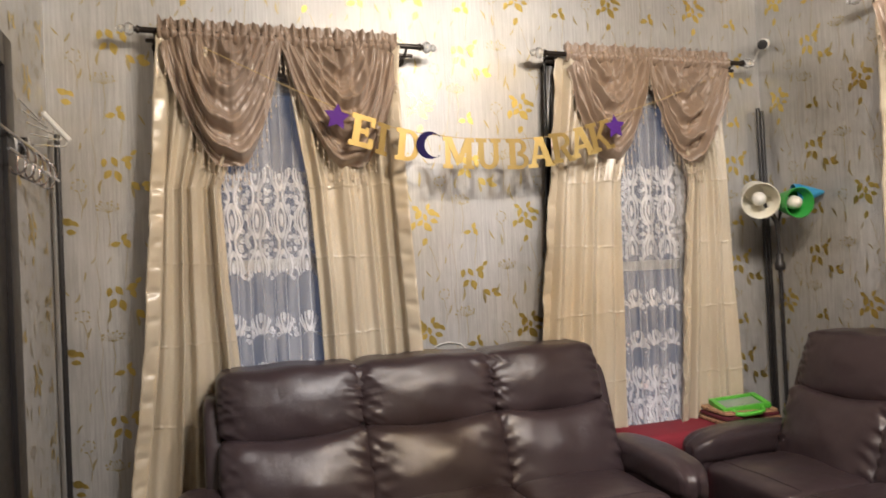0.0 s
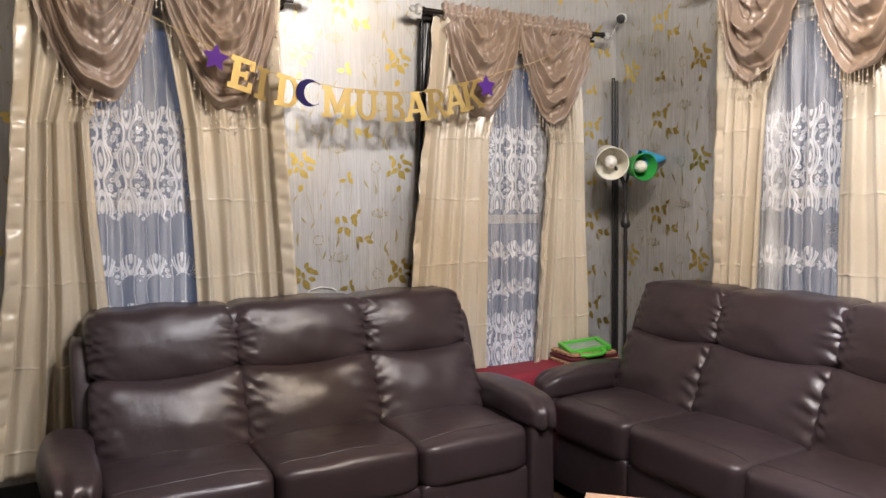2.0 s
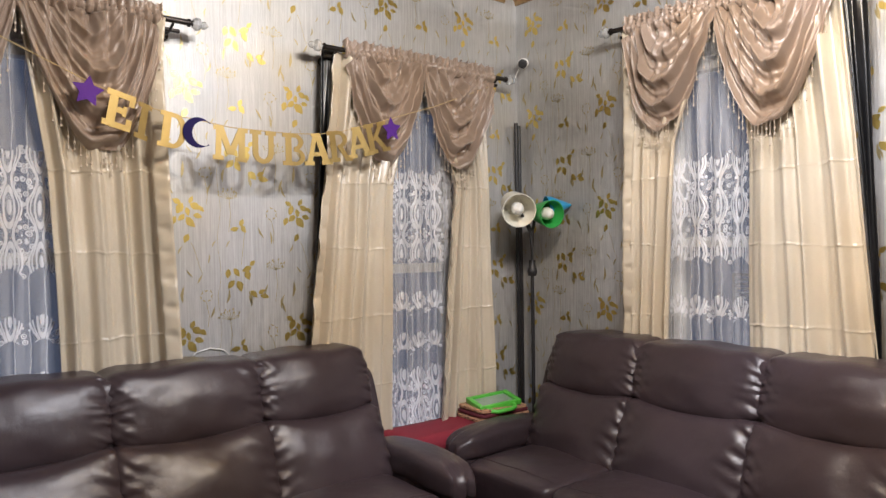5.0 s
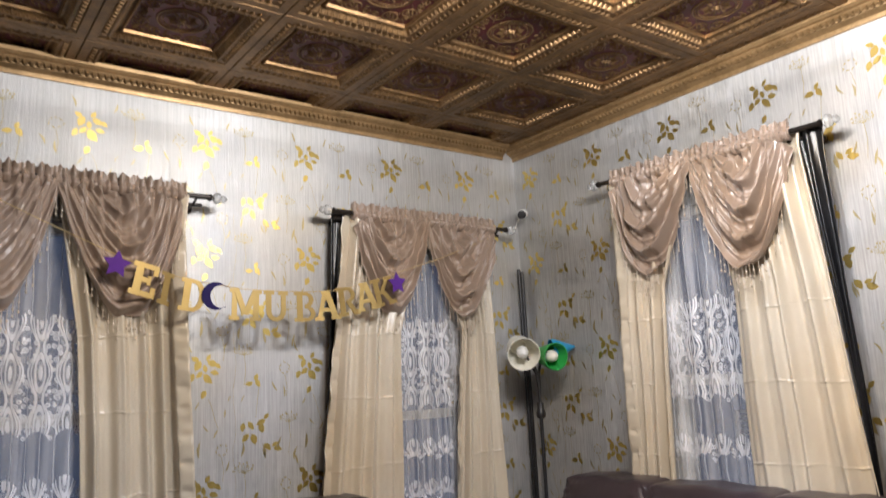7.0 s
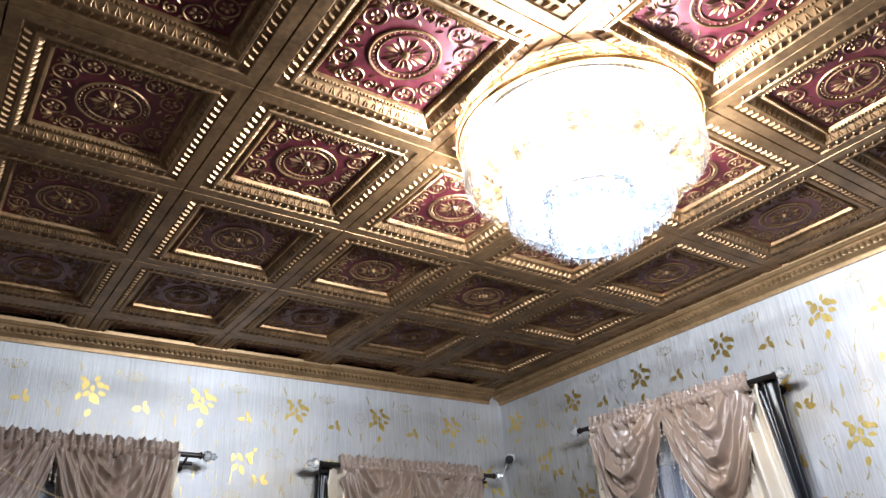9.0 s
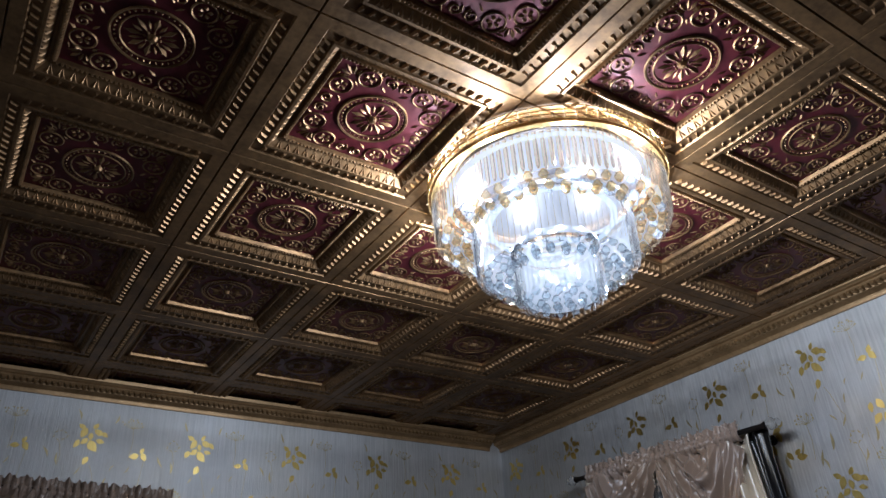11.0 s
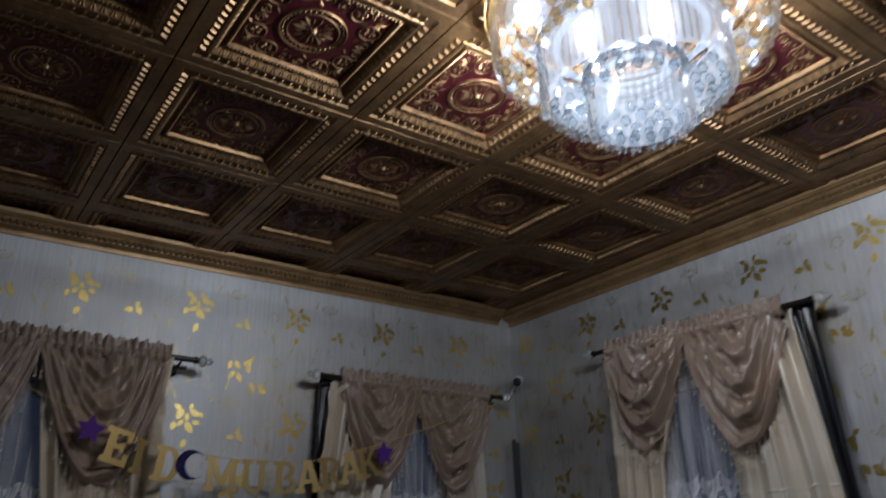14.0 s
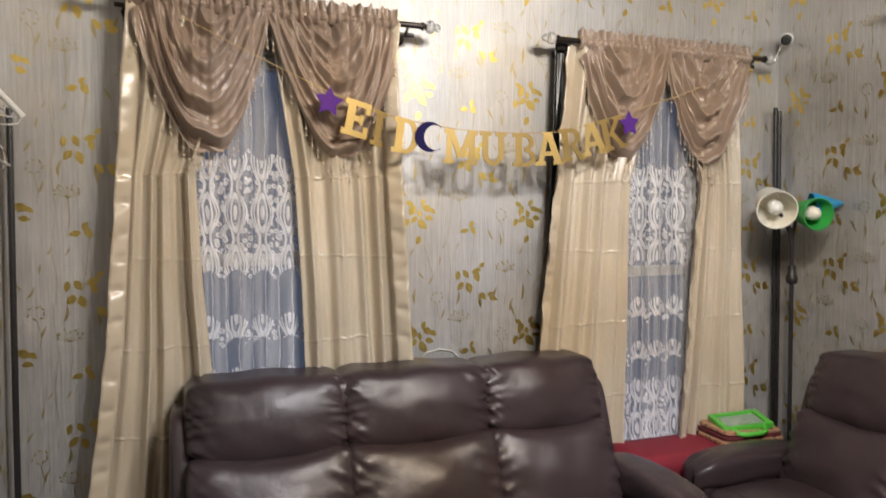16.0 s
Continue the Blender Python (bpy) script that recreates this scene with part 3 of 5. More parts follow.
        for px, py, ang in ((0.168, 0.120, 1.9), (0.120, 0.168, -0.3), (0.108, 0.108, math.pi / 4), (0.172, 0.052, 2.6), (0.052, 0.172, -1.0)):
            petal(*at(px, py), turn + ang, -0.010, 0.012, 0.0040, 0.005)
    return bm


def build_ceiling():
    tile = tin_tile()
    tile.verts.index_update()
    co = np.array([v.co[:] for v in tile.verts])
    faces = [[v.index for v in f.verts] for f in tile.faces]
    mats = [f.material_index for f in tile.faces]
    tile.free()
    verts, polys, slots = [], [], []
    for i in range(-3, 4):
        for j in range(-6, 4):
            x, y = (i + 0.5) * TILE, (j + 0.5) * TILE
            if x - TILE / 2 > XR or x + TILE / 2 < XL or y - TILE / 2 > YF or y + TILE / 2 < YB:
                continue
            base = len(verts)
            verts.extend((co + np.array((x, y, ZC))).tolist())
            polys.extend([[k + base for k in f] for f in faces])
            slots.extend(mats)
    me = bpy.data.meshes.new("ceiling")
    me.from_pydata(verts, [], polys)
    me.polygons.foreach_set("material_index", slots)
    bm = bmesh.new()
    bm.from_mesh(me)
    for co_, no in (((XR, 0, 0), (1, 0, 0)), ((XL, 0, 0), (-1, 0, 0)), ((0, YF, 0), (0, 1, 0)), ((0, YB, 0), (0, -1, 0))):
        bmesh.ops.bisect_plane(bm, geom=list(bm.verts) + list(bm.edges) + list(bm.faces), plane_co=co_, plane_no=no, clear_outer=True)
    box(bm, XL - THICK, XR + THICK, YB - THICK, YF + THICK, 3.125, 3.25)
    bm.to_mesh(me)
    bm.free()
    me.materials.append(TIN_GOLD)
    me.materials.append(TIN_RED)
    return tagged(new("ceiling", smooth(me, 35)), "pressed tin coffered ceiling in antique gold and crimson", "ceiling", kind="structure")


ceiling = build_ceiling()


def crown_run(name, frame_m, s0, s1):
    """Cove with two ridges and a row of beads, in the frame of its wall."""
    bm = bmesh.new()
    prof = [(0.0, 2.918), (-0.010, 2.918), (-0.013, 2.926), (-0.013, 2.938), (-0.020, 2.945), (-0.030, 2.950), (-0.037, 2.953), (-0.040, 2.961), (-0.056, 2.972),
            (-0.060, 2.980), (-0.074, 2.984), (-0.078, 2.990), (-0.084, 2.994), (-0.086, 3.012), (0.0, 3.012)]
    a = [bm.verts.new((s0, y, z)) for y, z in prof]
    b = [bm.verts.new((s1, y, z)) for y, z in prof]
    for i in range(len(prof)):
        bm.faces.new((a[i], a[(i + 1) % len(prof)], b[(i + 1) % len(prof)], b[i]))
    trim = setting(name, bm, CROWN, "gold painted crown moulding with a beaded row", "crown moulding")
    trim.matrix_basis = frame_m
    beads = bmesh.new()
    count = int((s1 - s0) / 0.027)
    for k in range(count):
        x = s0 + (k + 0.5) * (s1 - s0) / count
        ring = [beads.verts.new((x + dx, y, z)) for dx, y, z in ((-0.010, -0.040, 2.960), (0.010, -0.040, 2.960), (0.010, -0.057, 2.973), (-0.010, -0.057, 2.973))]
        mid = [beads.verts.new((x + dx, y, z)) for dx, y, z in ((-0.003, -0.050, 2.953), (0.009, -0.050, 2.953), (0.003, -0.062, 2.962), (-0.009, -0.062, 2.962))]
        beads.faces.new(mid)
        for i in range(4):
            beads.faces.new((ring[i], ring[(i + 1) % 4], mid[(i + 1) % 4], mid[i]))
    part("bead_row", beads, CROWN, trim, kind="stuff")


crown_run("trim_north", BACK_FRAME, XL + 0.1, XR - 0.1)
crown_run("trim_east", SIDE_FRAME, -YF, -YB - 0.1)
crown_run("trim_west", LEFT_FRAME, YB + 0.1, YF)
crown_run("trim_south", REAR_FRAME, -XR, -XL)


def window(name, frame_m, a, b, lo, hi):
    ob = thing(name, "white sash window with dusk outside", "window", frame_m, kind="structure")
    bm = bmesh.new()
    for x0, x1, z0, z1 in ((a, a + 0.05, lo, hi), (b - 0.05, b, lo, hi), (a + 0.05, b - 0.05, lo, lo + 0.05), (a + 0.05, b - 0.05, hi - 0.05, hi)):
        box(bm, x0, x1, 0.05, 0.13, z0, z1, 0.004)
    part("window_frame", bm, WHITE, ob)
    mid = (lo + hi) / 2
    part("sash_rail", box(bmesh.new(), a + 0.05, b - 0.05, 0.06, 0.11, mid - 0.025, mid + 0.025, 0.004), WHITE, ob)
    part("window_sill", box(bmesh.new(), a - 0.04, b + 0.04, -0.03, 0.05, lo - 0.03, lo - 0.003, 0.005), WHITE, ob)
    for z0, z1 in ((lo + 0.05, mid - 0.025), (mid + 0.025, hi - 0.05)):
        pane = part("pane", box(bmesh.new(), a + 0.05, b - 0.05, 0.083, 0.087, z0, z1), GLASS, ob)
        pane.visible_shadow = False
    return ob


for k, (frame_m, spec) in enumerate([(BACK_FRAME, OPEN_BACK[0]), (BACK_FRAME, OPEN_BACK[1]), (SIDE_FRAME, OPEN_SIDE[0])]):
    window("window_%d" % (k + 1), frame_m, *spec)


# ---- curtains ----
def curtain_rod(frame_m, s0, s1, z0, z1, out=0.14):
    ob = thing("curtain_rod", "dark bronze curtain rod with clear crystal finials", "curtain rod", frame_m, "curtain rods")
    a, b = Vector((s0 + 0.085, -out, z0)), Vector((s1 - 0.085, -out, z1))
    part("pole", tube(bmesh.new(), [a, b], 0.0125, 12), BRONZE, ob)
    d = (b - a).normalized()
    part("inner_pole", tube(bmesh.new(), [a + Vector((0.02, 0.045, -0.03)), b + Vector((-0.02, 0.045, -0.03))], 0.009, 10), BRONZE, ob)
    for end, sign in ((a, -1), (b, 1)):
        turn = Vector((0, 0, 1)).rotation_difference(d * sign).to_matrix()
        part("finial_collar", lathe(bmesh.new(), [(0.0, 0), (0.016, 0.0), (0.018, 0.008), (0.011, 0.014), (0.011, 0.022), (0.0, 0.022)], 14, end, turn), BRONZE, ob)
        prof = [(0.0, 0.016), (0.020, 0.022), (0.029, 0.035), (0.026, 0.049), (0.012, 0.058), (0.018, 0.065), (0.017, 0.074), (0.007, 0.084), (0.0, 0.090)]
        part("finial", lathe(bmesh.new(), prof, 10, end, turn), FINIAL, ob, "faceted clear crystal finial", 15)
        p = end - d * sign * 0.06
        part("bracket", tube(tube(bmesh.new(), [p + Vector((0, 0, -0.014)), p + Vector((0, 0.05, -0.035)), (p.x, -0.006, p.z - 0.035)], 0.006, 8),
                             [(p.x, -0.012, p.z - 0.035), (p.x, 0.0, p.z - 0.035)], 0.022, 14), BRONZE, ob)
    return ob


FINIAL = Graph("finial_crystal").set(color=rgb(0.85, 0.86, 0.86), rough=0.08, trans=0.7, spec=1.0)


def drape(frame_m, left, right, top, bottom, out, folds, seed, mat, label, name="curtain", hem=True, creases=(), group="satin curtains", amp=0.034, group_cat="curtain"):
    """A hanging cloth between two edges, each a table of (height, place along the wall), with soft folds."""
    ob = thing(name, label, group_cat, frame_m, group)
    rng = random.Random(seed)
    phase = [rng.uniform(0, 6.28) for _ in range(6)]
    left, right = sorted(left), sorted(right)
    span = top - bottom

    def place(u, v):
        z = top - v * span
        x0, x1 = lerp_table(left, z), lerp_table(right, z)
        q = u + 0.055 * math.sin(2 * math.pi * 1.4 * u + phase[4]) * math.sin(math.pi * u)
        uu = u + 0.018 * math.sin(2 * math.pi * folds * 0.5 * u + phase[0] + 1.5 * v) * math.sin(math.pi * u)
        x = x0 + (x1 - x0) * uu
        f = math.sin(2 * math.pi * folds * q + phase[1] + 0.7 * math.sin(2.2 * v + phase[2]))
        f = 1.6 * (0.5 + 0.5 * f) ** 1.7 - 0.7
        f += 0.40 * math.sin(2 * math.pi * folds * 0.53 * u + phase[3] - 0.5 * v) + 0.20 * math.sin(2 * math.pi * folds * 2.1 * u + phase[4] + 1.2 * v)
        f *= 0.80 + 0.28 * math.sin(2 * math.pi * 0.9 * u + phase[5])
        y = -out - amp * (0.95 + 0.25 * v) * f
        for c in creases:
            d = abs(z - c - 0.005 * math.sin(5 * u + 9 * c))
            y -= 0.0052 * max(0.0, 1 - d / 0.006) * (0.35 + 0.65 * math.sin(8 * u + 20 * c) ** 2) + 0.003 * math.exp(-(d / 0.03) ** 2) * math.sin(31 * u + 9 * c)
        y += 0.004 * math.sin(14 * v + 7 * u + phase[5])
        z += 0.006 * math.sin(2 * math.pi * folds * u + phase[1]) * v
        return (x, y, z)

    nu = max(24, int(folds * 14))
    heights = sorted({round(k / 90, 5) for k in range(91)} | {round((top - k - dz * 0.0035) / span, 5) for k in creases for dz in range(-5, 6) if bottom < k - 0.02 and k + 0.02 < top})
    bm = bmesh.new()
    grid = [[bm.verts.new(place(i / nu, v)) for i in range(nu + 1)] for v in heights]
    for r0, r1 in zip(grid, grid[1:]):
        for i in range(nu):
            bm.faces.new((r0[i], r1[i], r1[i + 1], r0[i + 1]))
    cloth = part("cloth", bm, mat, ob, round_angle=180)
    thick = cloth.modifiers.new("thick", "SOLIDIFY")
    thick.thickness = 0.0016
    if hem:
        ruff = bmesh.new()
        side = 0 if hem == "left" else 1

        def edge(u, v):
            x, y, z = place(side, v)
            sign = -1 if side == 0 else 1
            pucker = sum(math.exp(-((z - c + o) / 0.016) ** 2) for c in creases for o in (0.0, 0.11, 0.225))
            wave = 0.0036 * math.sin(36 * v + phase[0]) + 0.0024 * math.sin(83 * v + phase[1]) + 0.0008 * math.sin(210 * v)
            return (x + sign * (u * 0.060 - 0.040 + 0.6 * wave * u), y - 0.008 - 0.030 * u ** 0.7 + 1.6 * wave * u + 0.010 * pucker * math.sin(math.pi * u), z)

        sheet(ruff, 6, 240, edge)
        r = part("ruffled_edge", ruff, mat, ob, "shirred satin edge", 180)
        r.modifiers.new("thick", "SOLIDIFY").thickness = 0.0016
    return ob


def swag(ob, x0, x1, ztop, low_x, low_z, out, seed, edge_l, edge_r):
    """One draped half of a valance: nested folds that hang from the rod; edge_l and edge_r say how far its sides hang down."""
    rng = random.Random(seed)
    ph = [rng.uniform(0, 6.28) for _ in range(5)]
    depth = ztop - low_z
    mid = (x0 + x1) / 2

    def place(u, v):
        s = 2 * u - 1
        w = 0.26 + 0.74 * v ** 0.85
        d = depth * (0.03 + 0.97 * v ** 0.85)
        centre = mid + (low_x - mid) * v + 0.035 * math.sin(ph[1]) * v * (1 - v) * 4
        side = (x1 - mid) if s > 0 else (mid - x0)
        arm = abs(s)
        hang = 1 - arm ** 2.7
        x = centre + (mid - centre) * arm ** 3 + s * side * w * (0.80 + 0.20 * arm ** 2)
        start = (edge_r if s > 0 else edge_l) * v ** 3 * arm ** 2
        z = ztop - d * hang - start
        p = 2 * math.pi * (3.7 + 0.55 * s * math.sin(ph[2])) * v ** 1.1 + ph[0] + 1.3 * math.sin(1.9 * s + ph[3])
        crest = (0.5 + 0.5 * math.sin(p)) ** 2.0
        second = (0.5 + 0.5 * math.sin(2.3 * p + ph[1] - 2.2 * s)) ** 2.5
        fold = 2.9 * crest * (0.75 + 0.25 * math.sin(4 * s + ph[4])) + 1.0 * second * (0.4 + 0.6 * arm) - 2.1
        slack = 0.25 + 0.75 * hang
        y = -out - 0.024 * fold * slack - 0.055 * hang * math.sin(math.pi * min(1, v * 0.95 + 0.05)) * 0.9
        gather = math.exp(-max(0.0, ztop - z) / 0.26)
        y -= 0.015 * gather * (math.sin(96 * x + ph[2]) + 0.45 * math.sin(187 * x + ph[4]))
        y -= 0.010 * math.sin(s * 9 + ph[2]) * (1 - hang) + 0.002 * math.sin(17 * s + ph[3] + 6 * v)
        z += 0.006 * math.sin(11 * s + ph[4]) * v
        return (x, y, z)

    cloth = part("swag", sheet(bmesh.new(), 90, 110, place), ROSE, ob, round_angle=180)
    cloth.modifiers.new("thick", "SOLIDIFY").thickness = 0.0018
    fringe = bmesh.new()
    count = 22
    for k in range(count + 1):
        u = 0.03 + 0.94 * k / count
        x, y, z = place(u, 1.0)
        ln = 0.055 + 0.03 * (k % 2) + rng.uniform(0, 0.012)
        tube(fringe, [(x, y - 0.002, z + 0.002), (x, y - 0.002, z - ln)], 0.0012, 4)
        for q in range(2):
            zc = z - ln * (0.55 + 0.45 * q)
            lathe(fringe, [(0.0, -0.007), (0.0045, -0.003), (0.0045, 0.003), (0.0, 0.007)], 6, (x, y - 0.002, zc))
    part("bead_fringe", fringe, PEARL, ob, "small clear and tan beads", kind="stuff")


PEARL = plain("tan_beads", (0.55, 0.46, 0.36), 0.2, vary=0.2, relief=0.0)


def valance(frame_m, x0, x1, apex, z0, z1, lows, seed, out=0.165):
    ob = thing("valance", "rose tan satin swag valance with bead fringe", "valance", frame_m, "valances")
    apex_z = (z0 + z1) / 2
    swag(ob, x0, apex + 0.012, z0 - 0.01, lows[0][0], lows[0][1], out, seed, 0.06, 0.0)
    swag(ob, apex - 0.012, x1, z1 - 0.01, lows[1][0], lows[1][1], out + 0.006, seed + 1, 0.0, 0.06)
    rng = random.Random(seed)
    ph = rng.uniform(0, 6)

    def header(u, v):
        x = x0 + (x1 - x0) * u
        zc = z0 + (z1 - z0) * u
        pleat = math.sin(2 * math.pi * 33 * u + ph + 0.9 * math.sin(17 * u)) + 0.5 * math.sin(2 * math.pi * 61 * u)
        round_rod = math.sin(math.pi * min(1, v * 1.5)) if v < 0.66 else 0.3 * math.sin(v * 40)
        y = -0.135 - 0.028 * round_rod - 0.008 * pleat - (0.010 + 0.010 * math.sin(2 * math.pi * 26 * u + ph)) * (v > 0.66)
        z = zc - 0.034 + 0.088 * v + (0.007 * math.sin(2 * math.pi * 19 * u + ph + 1.5 * math.sin(9 * u)) + 0.005 * math.sin(2 * math.pi * 43 * u)) * v
        return (x, y, z)

    ruff = part("ruffled_header", sheet(bmesh.new(), 260, 12, header), ROSE, ob, "gathered rod pocket with a ruffle", 180)
    ruff.modifiers.new("thick", "SOLIDIFY").thickness = 0.0018
    return ob


def lace_curtain(frame_m, left, right, top, bottom, seed):
    ob = drape(frame_m, left, right, top, bottom, 0.055, 4.5, seed, LACE, "sheer white lace curtain with embroidered scallop bands", "lace_curtain", False, (), "lace curtains", 0.012, "lace curtain")
    return ob


CREASES = (1.80, 1.478, 1.139, 0.80, 0.47)
curtain_rod(BACK_FRAME, -1.317, 0.051, 2.452, 2.432)
drape(BACK_FRAME, [(2.43, -1.150), (1.13, -1.242), (0.36, -1.335)], [(2.43, -0.70), (1.80, -0.935), (1.39, -0.915), (1.05, -0.884), (0.36, -0.85)], 2.43, 0.36, 0.115, 4.2, 11, CHAMPAGNE,
      "champagne satin curtain with packing creases", hem="left", creases=CREASES)
drape(BACK_FRAME, [(2.43, -0.66), (1.80, -0.560), (1.37, -0.536), (0.36, -0.50)], [(2.43, -0.150), (2.26, -0.165), (1.116, -0.110), (0.36, -0.07)], 2.43, 0.36, 0.110, 4.6, 12, CHAMPAGNE,
      "champagne satin curtain with packing creases", hem="right", creases=CREASES)
lace_curtain(BACK_FRAME, [(2.4, -0.98), (0.5, -1.0)], [(2.4, -0.45), (0.5, -0.45)], 2.40, 0.5, 13)
valance(BACK_FRAME, -1.160, -0.140, -0.662, 2.447, 2.433, ((-0.887, 1.883), (-0.374, 1.877)), 21)

curtain_rod(BACK_FRAME, 0.528, 1.851, 2.432, 2.425)
drape(BACK_FRAME, [(2.42, 0.690), (1.149, 0.558), (0.36, 0.50)], [(2.42, 1.16), (1.81, 1.010), (0.599, 0.976), (0.36, 0.97)], 2.42, 0.36, 0.115, 4.4, 14, CHAMPAGNE,
      "champagne satin curtain with packing creases", hem="left", creases=CREASES)
drape(BACK_FRAME, [(2.42, 1.20), (1.90, 1.400), (1.777, 1.410), (0.564, 1.294), (0.36, 1.28)], [(2.42, 1.665), (2.16, 1.640), (0.652, 1.676), (0.36, 1.69)], 2.42, 0.36, 0.110, 4.2, 15, CHAMPAGNE,
      "champagne satin curtain with packing creases", hem="left", creases=CREASES)
lace_curtain(BACK_FRAME, [(2.4, 0.90), (0.5, 0.90)], [(2.4, 1.48), (0.5, 1.40)], 2.40, 0.5, 16)
valance(BACK_FRAME, 0.715, 1.680, 1.182, 2.430, 2.424, ((0.968, 1.898), (1.429, 1.89)), 23)
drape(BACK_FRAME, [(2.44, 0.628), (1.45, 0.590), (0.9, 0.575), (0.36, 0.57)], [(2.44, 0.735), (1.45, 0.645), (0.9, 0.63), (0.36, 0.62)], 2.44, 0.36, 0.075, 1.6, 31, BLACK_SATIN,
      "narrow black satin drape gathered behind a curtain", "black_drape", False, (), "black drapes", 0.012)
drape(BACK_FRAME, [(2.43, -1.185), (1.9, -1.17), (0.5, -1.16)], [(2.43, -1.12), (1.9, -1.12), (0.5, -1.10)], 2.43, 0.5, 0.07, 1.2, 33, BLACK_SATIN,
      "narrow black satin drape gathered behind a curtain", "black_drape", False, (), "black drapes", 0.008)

curtain_rod(SIDE_FRAME, -1.396, -0.031, 2.552, 2.520)
drape(SIDE_FRAME, [(2.53, -1.220), (1.088, -1.235), (0.36, -1.24)], [(2.53, -0.76), (1.96, -0.962), (1.10, -1.012), (0.36, -1.03)], 2.53, 0.36, 0.115, 3.6, 17, CHAMPAGNE,
      "champagne satin curtain with packing creases", hem="left", creases=CREASES)
drape(SIDE_FRAME, [(2.53, -0.70), (1.91, -0.612), (1.07, -0.616), (0.36, -0.61)], [(2.53, -0.205), (2.46, -0.212), (1.06, -0.087), (0.36, -0.03)], 2.53, 0.36, 0.112, 4.6, 18, CHAMPAGNE,
      "champagne satin curtain with packing creases", hem=False, creases=CREASES)
lace_curtain(SIDE_FRAME, [(2.5, -1.08), (0.5, -1.12)], [(2.5, -0.5), (0.5, -0.5)], 2.50, 0.5, 19)
valance(SIDE_FRAME, -1.222, -0.232, -0.734, 2.545, 2.522, ((-1.034, 2.021), (-0.508, 1.978)), 25)
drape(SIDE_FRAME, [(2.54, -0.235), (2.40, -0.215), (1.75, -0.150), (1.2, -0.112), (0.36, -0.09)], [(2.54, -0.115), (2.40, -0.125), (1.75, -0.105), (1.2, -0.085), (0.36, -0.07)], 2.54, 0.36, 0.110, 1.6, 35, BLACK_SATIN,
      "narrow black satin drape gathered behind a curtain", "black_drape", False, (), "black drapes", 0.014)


from mathutils.bvhtree import BVHTree

